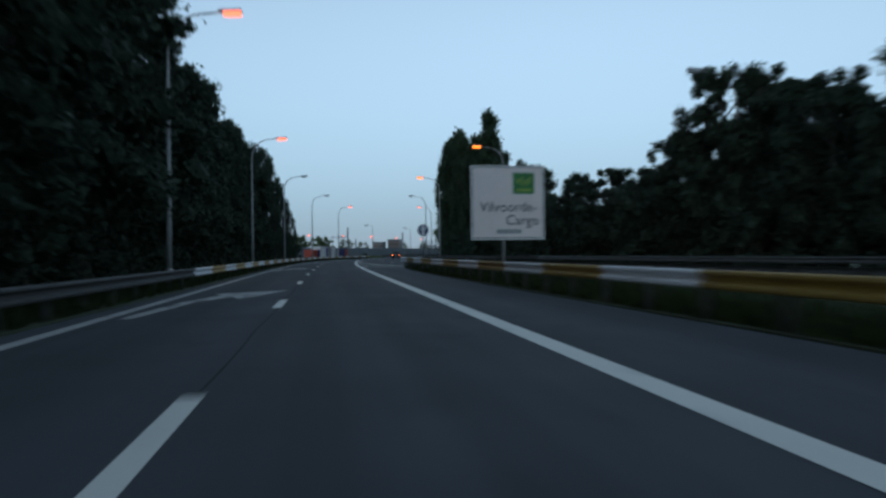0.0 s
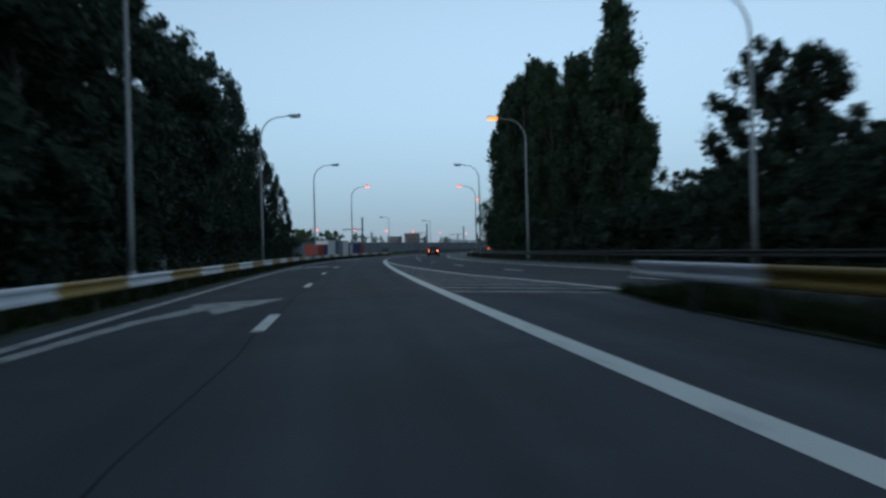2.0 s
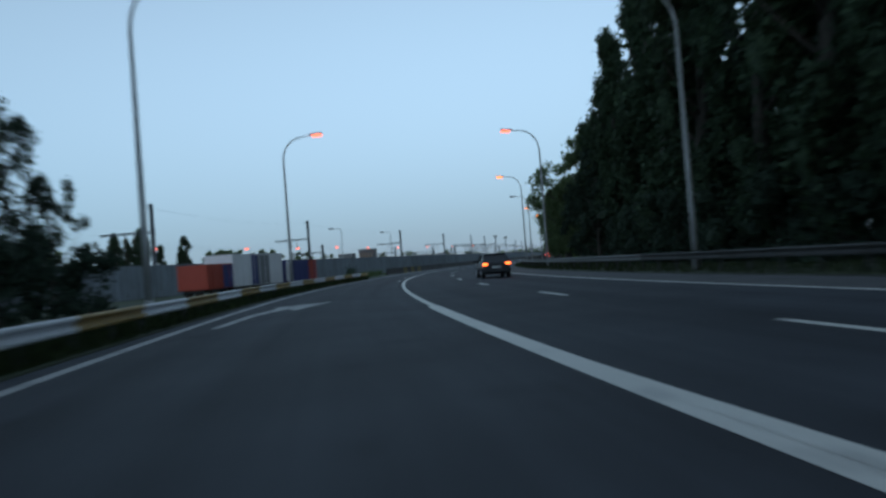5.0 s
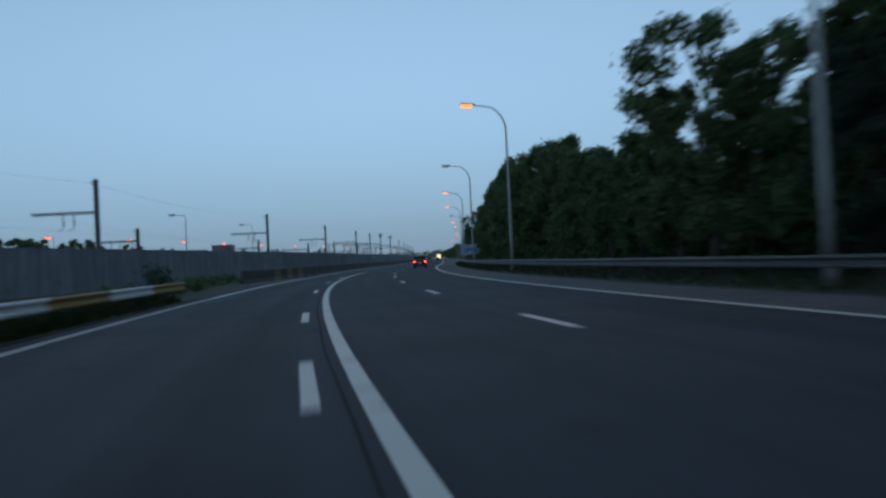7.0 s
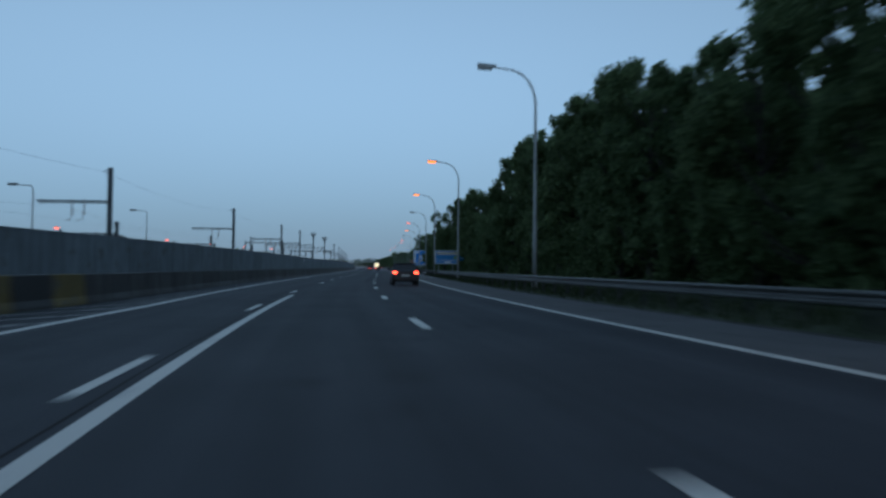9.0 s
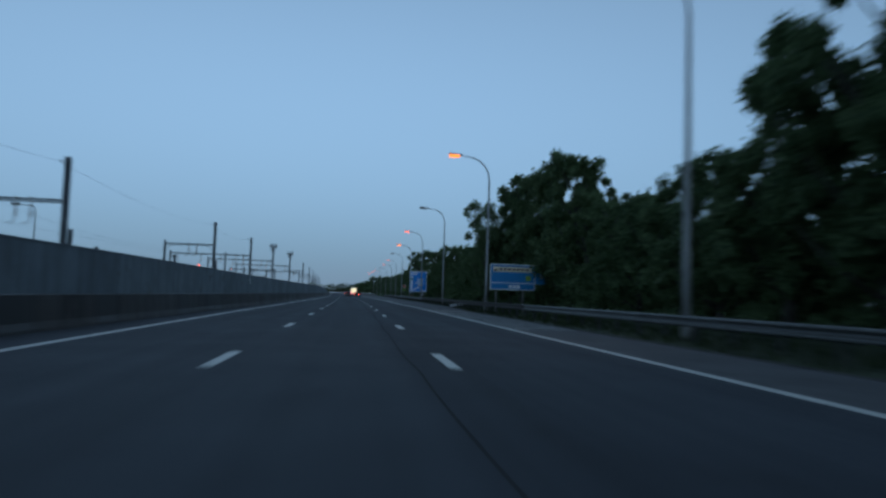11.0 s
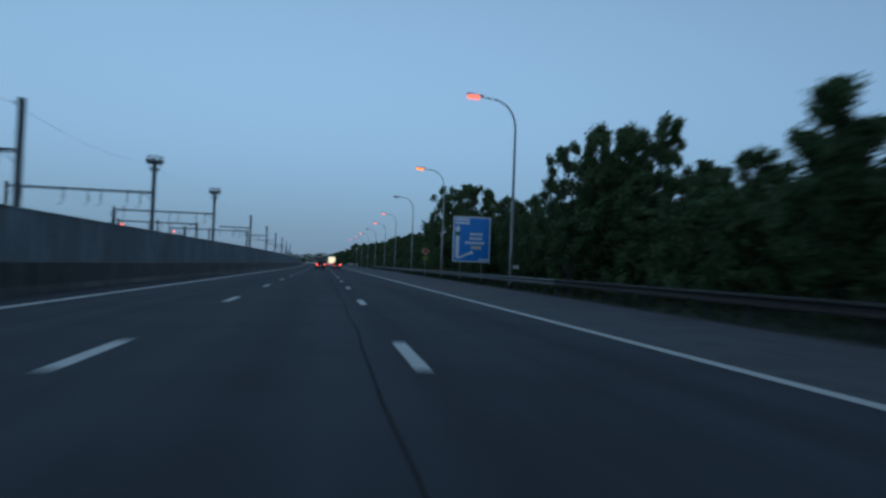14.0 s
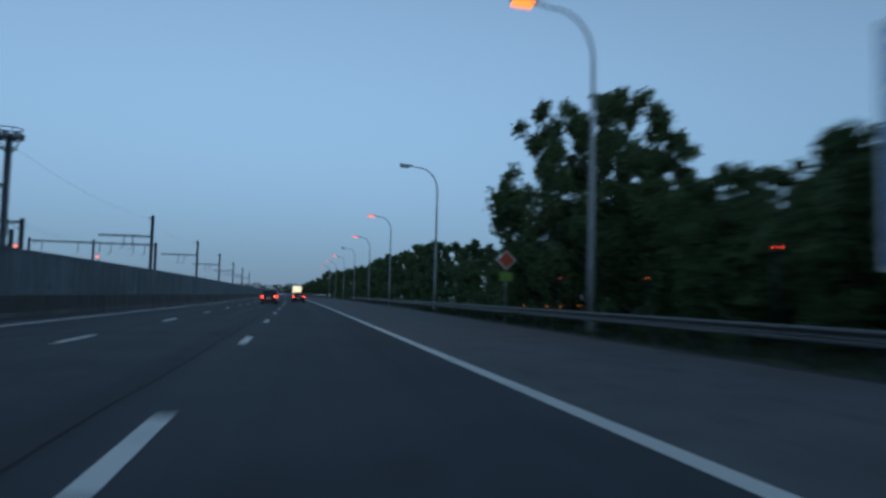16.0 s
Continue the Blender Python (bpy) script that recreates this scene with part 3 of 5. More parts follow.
def panel_mesh(material, length, h):
    bm = bmesh.new()
    box(bm, -0.09, 0.09, 0.012, length - 0.012, -0.3, h - 0.1, 0.012)
    box(bm, -0.13, 0.13, 0.006, length - 0.006, h - 0.1, h, 0.012)
    box(bm, -0.105, 0.105, -0.13, 0.13, -0.3, h - 0.1, 0.012)
    return finish(bm, "wall_panel", material)


PANEL = panel_mesh(CONCRETE, 4.0, 3.05)
run_of(wall, "wall_panel", [PANEL], 224, 824, 4.0, lambda s: ip(s, WALL_D))
w0, w1 = W(224, -17.0), W(267, -12.7)
back = (w0 - w1).normalized()
for i in range(70):
    p = w0 + back * (4.0 * (i + 1))
    part("wall_panel", PANEL, None, wall).matrix_basis = Matrix.LocRotScale(p, Euler((0, 0, math.atan2(back.x, -back.y))), None)

marker = thing("wall_marker", "small white marker plate fixed on the noise wall", "marker")
bm = bmesh.new()
box(bm, 0.0, 0.03, -0.12, 0.12, 1.9, 2.85, 0.005)
part("marker_plate", bm, WHITE, marker)
marker.matrix_basis = at(353.5, ip(353.5, WALL_D) + 0.14)

# ---- street lamps ----


def street_lamp(side, lens, label):
    """A tapered steel pole with a curved arm and a long lantern; side: +1 leans to the right."""
    root = thing("street_lamp", label, "street lamp", "street lamps")
    bm = bmesh.new()
    pts = [(0, 0, -0.1), (0, 0, 2.5), (0, 0, 6), (0, 0, 10.2)]
    rad = [0.125, 0.115, 0.095, 0.07]
    for k in range(1, 9):
        a = k / 8 * radians(82)
        pts.append((side * 1.55 * (1 - math.cos(a)), 0, 10.2 + 1.85 * math.sin(a)))
        rad.append(0.066 - 0.0025 * k)
    tube(bm, pts, rad, 10)
    tube(bm, [(0, 0, -0.1), (0, 0, 0.55), (0, 0, 0.62)], [0.17, 0.165, 0.13], 10)
    part("pole", bm, POLE, root, smooth=True)
    bm = bmesh.new()
    tube(bm, [pts[-1], (side * 2.3, 0, 12.16)], [0.046, 0.042], 8)
    part("arm", bm, POLE, root, smooth=True)
    bm = bmesh.new()
    box(bm, 0, 1.05, -0.17, 0.17, 0.0, 0.17, 0.05)
    for v in bm.verts:
        if v.co.x < 0.3:
            v.co.y *= 0.7
            v.co.z = v.co.z * 0.7 + 0.04
        v.co.x = side * (2.2 + v.co.x)
        v.co.z += 12.11 + 0.05 * (abs(v.co.x) - 2.2)
    bmesh.ops.recalc_face_normals(bm, faces=bm.faces)
    lantern = part("lantern", bm, LANTERN, root)
    # lens made oversize, to put the glare of lit lamps into its shape
    bm = bmesh.new()
    box(bm, 0.22, 1.02, -0.18, 0.18, -0.12, 0.07, 0.04)
    for v in bm.verts:
        v.co.x = side * (2.2 + v.co.x)
        v.co.z += 12.11 + 0.05 * (abs(v.co.x) - 2.2)
    bmesh.ops.recalc_face_normals(bm, faces=bm.faces)
    part("lens", bm, lens, lantern, "glowing orange lens" if lens is LENS_ON else ("reddish glowing lens" if lens is LENS_WARM else "unlit lens"))
    return root


KINDS = {"o": (LENS_ON, "tall grey steel street lamp, lit orange"), "p": (LENS_WARM, "tall grey steel street lamp, just lit and reddish"), "u": (LENS_OFF, "tall grey steel street lamp, not lit")}
LAMPS_R = [(47, 18.8, "u"), (78.8, 15.4, "o"), (109.3, 12.4, "o"), (143.3, 12.3, "u"), (176.4, 12.3, "p"), (212.4, 12.5, "o"), (246.6, 12.5, "u"), (281.8, 12.4, "o"), (315.4, 12.5, "o"),
           (349.7, 13.6, "u"), (384.1, 14.5, "p"), (418.6, 15.7, "o"), (452.5, 16.5, "u"), (490.7, 17.8, "p"), (526.2, 18.9, "p"), (560, 19.3, "u"), (594, 19.6, "p"), (628, 19.8, "p"), (664, 20, "p")]
LAMPS_L = [(8, -9.6, "u"), (40.0, -9.7, "p"), (75.3, -9.9, "p"), (107.9, -9.9, "u"), (140.7, -9.3, "u"), (171.6, -9.2, "p")]
first = {}
for side, rows in ((-1, LAMPS_R), (1, LAMPS_L)):
    for s, d, kind in rows:
        m = at(s, (d - 0.25 if side < 0 else d) if s != 47 else 22.3, 0.0)
        if (side, kind) in first:
            copy_thing(first[side, kind], m)
        else:
            first[side, kind] = street_lamp(side, *KINDS[kind])
            first[side, kind].matrix_basis = m

# a small plate fixed to one of the poles
plate_thing = thing("pole_plate", "small pale plate fixed to a street lamp pole", "plate")
bm = bmesh.new()
box(bm, 0.13, 0.55, -0.012, 0.012, 1.25, 1.48, 0.008)
part("plate_face", bm, PLATE, plate_thing)
bm = bmesh.new()
box(bm, -0.14, 0.2, 0.014, 0.03, 1.33, 1.4, 0.004)
part("clamp", bm, GALV, plate_thing)
plate_thing.matrix_basis = at(384.1, 14.25, 0.0)

# spots added at the lit lanterns, aimed at the lanes to warm their tint
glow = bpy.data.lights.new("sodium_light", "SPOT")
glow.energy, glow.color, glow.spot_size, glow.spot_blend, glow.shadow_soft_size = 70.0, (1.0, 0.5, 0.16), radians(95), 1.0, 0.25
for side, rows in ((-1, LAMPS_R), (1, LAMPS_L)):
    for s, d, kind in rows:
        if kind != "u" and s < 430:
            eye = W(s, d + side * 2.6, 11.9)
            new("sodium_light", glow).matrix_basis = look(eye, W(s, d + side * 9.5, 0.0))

# ---- trees ----


def leaf_cloud(rng, centres, radii, per, size, flat=1.0):
    """Leaves (small pointed blades) scattered on clumps: arrays of vertices and faces."""
    n = len(centres)
    c = np.repeat(np.array(centres), per, 0)
    r = np.repeat(np.array(radii), per)
    dirs = rng.normal(size=(n * per, 3))
    dirs /= np.linalg.norm(dirs, axis=1)[:, None]
    k = rng.uniform(0.55, 1.0, n * per) * r * rng.choice([1.0, 1.15, 1.4], n * per, p=[0.55, 0.3, 0.15])
    p = c + dirs * k[:, None] * np.array([1, 1, flat])
    a = rng.normal(size=(n * per, 3))
    a /= np.linalg.norm(a, axis=1)[:, None]
    b = np.cross(a, dirs + 0.6 * rng.normal(size=dirs.shape))
    b /= np.linalg.norm(b, axis=1)[:, None] + 1e-9
    sz = size * rng.uniform(0.6, 1.4, n * per)[:, None]
    v = np.stack([p - a * sz, p + a * sz * 0.5 - b * sz * 0.75, p + a * sz * 0.8 + b * sz * 0.6], 1).reshape(-1, 3)
    f = np.arange(len(v)).reshape(-1, 3)
    return v, f


_ico = bmesh.new()
bmesh.ops.create_icosphere(_ico, subdivisions=1, radius=1)
ICO_V = np.array([v.co[:] for v in _ico.verts])
ICO_F = np.array([[v.index for v in f.verts] for f in _ico.faces])
_ico.free()


def blobs(rng, centres, radii, shrink=0.72, flat=1.0):
    """Ragged inner masses of twigs and leaves that close the middle of each clump."""
    vs, fs, base = [], [], 0
    for c, r in zip(centres, radii):
        v = ICO_V * (r * shrink) * rng.uniform(0.55, 1.15, (len(ICO_V), 1)) * np.array([1, 1, flat]) + np.array(c)
        vs.append(v)
        fs.append(ICO_F + base)
        base += len(v)
    return np.concatenate(vs), np.concatenate(fs)


def foliage_mesh(name, rng, centres, radii, per, size, material, shrink=0.72, flat=1.0):
    v1, f1 = leaf_cloud(rng, centres, radii, per, size, flat)
    v2, f2 = blobs(rng, centres, radii, shrink, flat)
    me = bpy.data.meshes.new(name)
    me.from_pydata(np.concatenate([v1, v2]).tolist(), [], f1.tolist() + (f2 + len(v1)).tolist())
    me.materials.append(material)
    return me


def tree(kind, seed, far=False, dark=False):
    """One tree 10 m high at scale 1: trunk with limbs, and a crown of clumps of leaves."""
    rng = np.random.default_rng(seed)
    root = thing("tree", {"broad": "broad dark green roadside tree with a ragged crown", "poplar": "tall narrow dark green poplar", "wood": "tall dense dark woodland tree", "open": "dark roadside tree with an open see-through crown"}[kind], "tree", "roadside trees")
    bm = bmesh.new()
    lean = rng.uniform(-0.25, 0.25, 2)
    top = 8.6
    axis = [(lean[0] * z / 9 + 0.1 * math.sin(z + seed), lean[1] * z / 9 + 0.1 * math.cos(1.3 * z + seed), z) for z in (-0.2, 1, 2.5, 4.2, 6, top)]
    tube(bm, axis, [0.24, 0.19, 0.16, 0.12, 0.08, 0.02], 8)
    centres, radii = [], []
    n = {"broad": 66, "poplar": 46, "wood": 64, "open": 52}[kind] if not far else 30
    for i in range(n):
        u = (i + rng.uniform(0.2, 0.8)) / n
        if kind == "poplar":
            z = 0.9 + 8.9 * u
            w = 1.25 * (math.sin(math.pi * min(1, 0.12 + 0.86 * u)) ** 0.7) * (1.0 if u < 0.85 else 0.75)
            r = rng.uniform(0.3, 0.5) * (1 - 0.3 * u)
            rr = w * math.sqrt(rng.uniform(0.05, 1)) * 0.9
        elif kind == "wood":
            z = 1.6 + 8.0 * u
            w = 2.1 * (math.sin(math.pi * min(1, 0.22 + 0.7 * u)) ** 0.6)
            r = rng.uniform(0.5, 0.85) * (1 - 0.3 * u)
            rr = w * math.sqrt(rng.uniform(0.05, 1))
        elif kind == "open":
            z = 1.6 + 7.9 * u
            w = 3.1 * (math.sin(math.pi * min(1, 0.16 + 0.74 * u)) ** 0.6)
            r = rng.uniform(0.4, 0.85) * (1 - 0.25 * u)
            rr = w * math.sqrt(rng.uniform(0.08, 1))
        else:
            z = 2.0 + 7.4 * u
            w = 3.1 * (math.sin(math.pi * min(1, 0.16 + 0.74 * u)) ** 0.6)
            r = rng.uniform(0.42, 0.95) * (1 - 0.4 * u) * (1.25 if far else 1.0)
            rr = w * math.sqrt(rng.uniform(0.08, 1))
        a = rng.uniform(0, math.tau)
        c = (rr * math.cos(a) + lean[0] * z / 9, rr * math.sin(a) + lean[1] * z / 9, min(z, 9.9 - (0.8 if kind != "poplar" else 1.8) * r))
        centres.append(c)
        radii.append(r)
        if i % 3 == 0 and not far:
            z0 = max(0.9, c[2] - rr * 0.9 - 0.6)
            tube(bm, [(lean[0] * z0 / 9, lean[1] * z0 / 9, z0), (c[0] * 0.5, c[1] * 0.5, z0 + (c[2] - z0) * 0.4), c], [0.06, 0.045, 0.015], 5)
    part("trunk", bm, BARK, root, smooth=True)
    if kind != "open" and not far:
        # smaller clumps that knit neighbours together
        cs = np.array(centres)
        for i in range(0, n, 2):
            gap = np.linalg.norm(cs - cs[i], axis=1)
            j = int(np.argsort(gap)[1 + i % 3])
            centres.append(tuple((cs[i] + cs[j]) / 2))
            radii.append(0.42 * (radii[i] + radii[j]))
    per, size = {"broad": (97, 0.122), "poplar": (125, 0.096), "wood": (106, 0.109), "open": (140, 0.112)}[kind] if not far else (64, 0.26)
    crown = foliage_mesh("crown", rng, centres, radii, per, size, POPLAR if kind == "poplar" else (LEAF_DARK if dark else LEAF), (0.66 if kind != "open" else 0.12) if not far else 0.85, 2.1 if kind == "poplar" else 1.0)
    part("crown", crown, None, root)
    return root


MODELS = {}


def plant(kind, s, d, h, spread=1.0, rng=random, far=False):
    # trees before station 180, poplars aside, take the darkened leaves
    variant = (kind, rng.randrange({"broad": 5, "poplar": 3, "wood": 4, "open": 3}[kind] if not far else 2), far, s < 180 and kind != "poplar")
    m = at(s, d, 0.0, rng.uniform(0, 360), (h / 10 * spread, h / 10 * spread, h / 10))
    if variant not in MODELS:
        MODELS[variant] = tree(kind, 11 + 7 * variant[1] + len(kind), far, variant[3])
        MODELS[variant].matrix_basis = m
        return MODELS[variant]
    src = MODELS[variant]
    keep = src.scale.copy()
    src.scale = (1, 1, 1)
    ob = copy_thing(src, m)
    src.scale = keep
    return ob


rt = random.Random(5)
LEFT_H = [(-40, 18.5), (12, 19.6), (27, 19.3), (42, 18.0), (60, 15.9), (75, 14.8), (95, 14.7), (107, 15.8), (116, 15.2), (121, 13.5), (127, 12), (131, 10.8), (136, 9.8), (140, 7.6), (146, 5)]
s = 4.0
while s < 146:
    h = ip(s, LEFT_H)
    plant("wood" if s < 98 else "open", s, -13.6 + rt.uniform(-0.6, 0.6), h * rt.uniform(0.92, 1.06), (rt.uniform(0.95, 1.2) if s < 98 else 0.66) if h > 9 else 0.75, rt)
    s += 5.0 if s < 98 else 4.5
s = 6.0
while s < 94:
    plant("broad", s, -19.5 + rt.uniform(-1.5, 1.5), ip(s, LEFT_H) * rt.uniform(0.9, 1.05), 0.85, rt, True)
    s += 9

RIGHT_H = [(-40, 10), (24, 10.8), (30, 11.2), (37, 11.2), (40, 10.8), (44, 12.8), (48, 13.2), (52, 9.2), (54.5, 8.0), (57, 7.6), (60, 8.2), (64, 8.5), (68, 8.3), (71, 6.2), (76, 6)]
s = 8.0
while s < 76:
    front = min(24.5, ip(s, MERGE) + 15.3)
    plant("broad" if int(s / 5.4) % 2 else "wood", s, front + rt.uniform(-0.6, 0.6), ip(s, RIGHT_H) * rt.uniform(0.95, 1.06), 1.0 if s < 50 else 1.3, rt)
    plant("wood", s + 2, front + 5, ip(s, RIGHT_H) * 0.95, 1.2, rt, True)
    s += 5.4
plant("broad", 83.0, 18.5, 11.6, 0.85, rt)
plant("wood", 80.8, 19.6, 10.6, 1.0, rt)
plant("broad", 82.5, 22.5, 7.6, 1.0, rt)
for s, h in ((84, 7.0), (91, 6.2), (98, 6.6)):
    plant("wood", s, 24.5, h, 1.4, rt, True)
plant("broad", 88, 20, 6.2, 1.2, rt)
plant("broad", 95, 20.5, 6.4, 1.2, rt)
for s in range(130, 176, 6):
    plant("wood", s, 22.5, 19.0 if s < 165 else 16.0, 0.7, rt, True)
for s, d, h in ((100.5, 19.2, 10.5), (104.6, 18.5, 21.5), (107, 20.0, 18.0), (109, 18.8, 19.0), (112, 20.5, 19.0), (113.5, 18.0, 19.0), (118, 18.4, 20.0), (122.5, 17.6, 20.5), (127, 17.6, 21.5), (131.3, 16.8, 23.2), (136, 17.5, 22.5), (141, 17.5, 22.5),
                (147, 17.6, 22.0), (153, 17.6, 22.5), (159, 17.4, 22.0), (165, 17.4, 21.0), (171, 17.4, 19.0), (176, 17.6, 16.0)):
    plant("poplar", s, d, h, rt.uniform(0.95, 1.15) * (1.0 if h > 18 else 1.3), rt)
FAR_H = [(176, 15), (181, 11), (187, 9.5), (190, 6.6), (196, 6.2), (203, 6.8), (208, 8), (214, 9.5), (220, 10.7), (232, 11.3), (238, 11.6), (250, 12.4), (257, 12.8), (282, 12.5), (287, 11.5), (290.5, 8.0), (294, 7.2), (303, 7.6), (307, 8.8),
         (311, 12), (320, 12.8), (328, 12.4), (334, 10.5), (337, 6.9), (351, 7.8), (357, 7.6), (362.5, 7.0), (365.5, 6.2), (367.5, 5.6), (370, 5.6), (374, 7.2), (386, 7.2), (388, 6.6), (404, 7.4), (410, 5.6), (416, 5.6), (421, 6.0), (433, 6.6), (440, 4.6), (452, 6), (470, 7.2), (540, 8.4), (600, 9.2), (1500, 10)]
for kind, s, d, h, spread in (("open", 187.0, 15.3, 10.9, 1.15), ("wood", 181.0, 17.0, 12.5, 1.0), ("open", 331.5, 15.3, 11.3, 0.95), ("broad", 377.2, 18.0, 9.9, 0.8), ("broad", 380.4, 16.9, 9.3, 0.75), ("open", 424.0, 17.6, 11.0, 0.9), ("broad", 429.0, 17.9, 11.8, 0.85),
                              ("open", 432.5, 18.2, 9.5, 0.8), ("broad", 427.0, 21.0, 12.2, 0.95), ("broad", 431.0, 25.0, 11.2, 1.0), ("wood", 436.0, 27.5, 9.5, 1.3), ("wood", 442.0, 30.0, 9.5, 1.4), ("broad", 439.0, 24.0, 8.0, 1.2), ("broad", 374.4, 19.4, 9.7, 0.75), ("broad", 379.5, 20.5, 9.8, 0.8), ("broad", 417.0, 21.5, 6.6, 1.3), ("broad", 411.0, 22.0, 6.2, 1.35), ("wood", 414.0, 26.5, 7.0, 1.6), ("broad", 405.5, 22.5, 6.0, 1.3), ("wood", 420.0, 27.0, 8.0, 1.4), ("wood", 114.0, 22.0, 17.0, 0.65), ("wood", 109.5, 21.3, 15.0, 0.6), ("broad", 173.0, 15.9, 9.0, 0.9), ("broad", 179.0, 15.7, 7.5, 0.9), ("wood", 177.5, 18.5, 13.0, 1.2), ("broad", 183.0, 19.5, 9.5, 1.0), ("broad", 181.5, 15.9, 6.5, 1.0)):
    plant(kind, s, d, h, spread, rt)
s = 189.0
while s < 640:
    h = min(ip(s - 1.8, FAR_H), ip(s, FAR_H), ip(s + 1.8, FAR_H))
    front = (18.3 if s < 400 else 18.3 + (s - 400) * 0.03) + (1.6 if 382 < s < 409 else 0)
    kind = "broad" if rt.random() < 0.6 else ("wood" if rt.random() < 0.75 else "open")
    plant("wood" if 335 < s < 372 else kind, s, front + rt.uniform(-0.5, 0.5), h * (1.01 if 335 < s < 372 else 1.06) * rt.uniform(0.95, 1.05), rt.uniform(0.86, 1.06) if h > 9 else 1.1, rt, s > 445)
    if h > 9 and rt.random() < 0.5:
        plant("wood", s + 2, front + 5, h * 0.98, 1.0, rt, True)
    s += 4.6 + (s > 440) * 2.0 + (s > 520) * 3
# a second row behind the lower stretch, and the dense end of the poplars
rs = random.Random(77)
for i in range(13):
    s = 11.0 + 5.2 * i
    plant("wood", s, min(24.5, ip(s, MERGE) + 15.3) + 2.6, ip(s, RIGHT_H) * 0.86, 1.15, rs)
for i in range(10):
    s = 336.5 + 4.1 * i
    plant("wood", s, 21.8 + rs.uniform(-0.4, 0.4), ip(s, FAR_H) * 1.02, 1.25, rs, True)
plant("broad", 48.0, 22.0, 13.2, 0.9, rs)
plant("open", 50.6, 20.8, 10.8, 0.8, rs)
for s, d, h in ((184.5, 15.4, 8.6), (189.5, 15.0, 8.2), (194.0, 15.2, 7.0), (199.0, 15.4, 6.4)):
    plant("wood", s, d, h, 1.0, rs)
for i in range(26):
    s = 640 + i * 24
    plant("broad", s, 24 + rt.uniform(-1, 3), 11.5 + rt.uniform(-1, 1.5), 1.3, rt, True)
# the far wood that closes the end of the road
for i in range(22):
    plant("broad", 1500 + rt.uniform(-20, 20), -110 + 8.0 * i, 15 + rt.uniform(-2, 2) + i * 0.1, 1.5, rt, True)
    plant("broad", 1488 + rt.uniform(-8, 8), -106 + 8.0 * i, 8 + rt.uniform(-1, 1), 1.9, rt, True)

# ---- undergrowth: hedges and grass that nobody could count ----


def undergrowth(name, label, s0, s1, step, off, height, seed, per=130, size=0.125, r0=0.6, r1=1.2, core=0.58, leaf=LEAF):
    rng = np.random.default_rng(seed)
    centres, radii = [], []
    s = s0
    while s < s1:
        h = height(s)
        for k in range(max(1, round(h / 1.1))):
            r = rng.uniform(r0, r1)
            c = W(s + rng.uniform(-0.7, 0.7), off(s) + rng.uniform(-0.5, 1.6) * (1 if off(s) > 0 else -1), min(h, 0.35 + 1.1 * k + rng.uniform(-0.45, 0.5)))
            centres.append(tuple(c))
            radii.append(r)
        s += step
    return thing(name, label, "bushes", kind="stuff", data=foliage_mesh(name, rng, centres, radii, per, size, leaf, core))


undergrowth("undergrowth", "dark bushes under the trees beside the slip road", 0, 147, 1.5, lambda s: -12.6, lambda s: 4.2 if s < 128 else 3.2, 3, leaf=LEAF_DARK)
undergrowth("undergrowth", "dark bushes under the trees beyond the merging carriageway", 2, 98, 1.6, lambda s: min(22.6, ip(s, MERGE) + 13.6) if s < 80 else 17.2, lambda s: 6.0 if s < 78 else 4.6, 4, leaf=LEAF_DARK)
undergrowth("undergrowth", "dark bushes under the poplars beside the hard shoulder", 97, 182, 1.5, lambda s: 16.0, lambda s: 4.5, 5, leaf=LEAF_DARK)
undergrowth("undergrowth", "dark bushes under the trees beside the hard shoulder", 182, 440, 1.6, lambda s: 17.6 if not 384 < s < 409 else 19.6, lambda s: 1.2 if 418 < s < 434 else (4.6 if not 296 < s < 308 else 3.6), 6)
undergrowth("undergrowth", "dark far bushes along the motorway", 440, 700, 2.6, lambda s: 18.6 + (s - 440) * 0.02, lambda s: 4.2, 7, per=40, size=0.16)
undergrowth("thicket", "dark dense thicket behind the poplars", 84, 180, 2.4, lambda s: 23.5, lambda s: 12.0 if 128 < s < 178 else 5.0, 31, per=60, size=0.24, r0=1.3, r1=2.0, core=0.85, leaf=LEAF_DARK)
undergrowth("thicket", "dense green thicket behind the roadside trees", 180, 440, 2.4, lambda s: 23.5, lambda s: 1.2 if 424 < s else max(5.0, 0.72 * ip(s, FAR_H)), 34, per=60, size=0.24, r0=1.3, r1=2.0, core=0.85)
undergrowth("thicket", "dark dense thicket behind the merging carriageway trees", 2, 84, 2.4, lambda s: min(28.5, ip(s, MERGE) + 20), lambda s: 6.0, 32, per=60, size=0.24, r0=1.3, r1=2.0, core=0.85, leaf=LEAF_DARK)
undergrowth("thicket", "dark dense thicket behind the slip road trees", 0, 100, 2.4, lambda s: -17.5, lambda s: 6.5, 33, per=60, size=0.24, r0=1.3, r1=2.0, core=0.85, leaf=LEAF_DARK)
undergrowth("shrubs", "low scrub beside the end of the guard rail", 186, 226, 1.2, lambda s: -6.9 - (s - 186) * 0.03 - (1.2 if s > 206 else 0), lambda s: 0.4, 8, per=70, size=0.09, r0=0.25, r1=0.5)
undergrowth("bush", "round dark bush beside the end of the guard rail", 200.6, 203.2, 0.7, lambda s: -8.4, lambda s: 1.45, 9, per=220, size=0.08, r0=0.65, r1=0.95, leaf=LEAF_DARK)


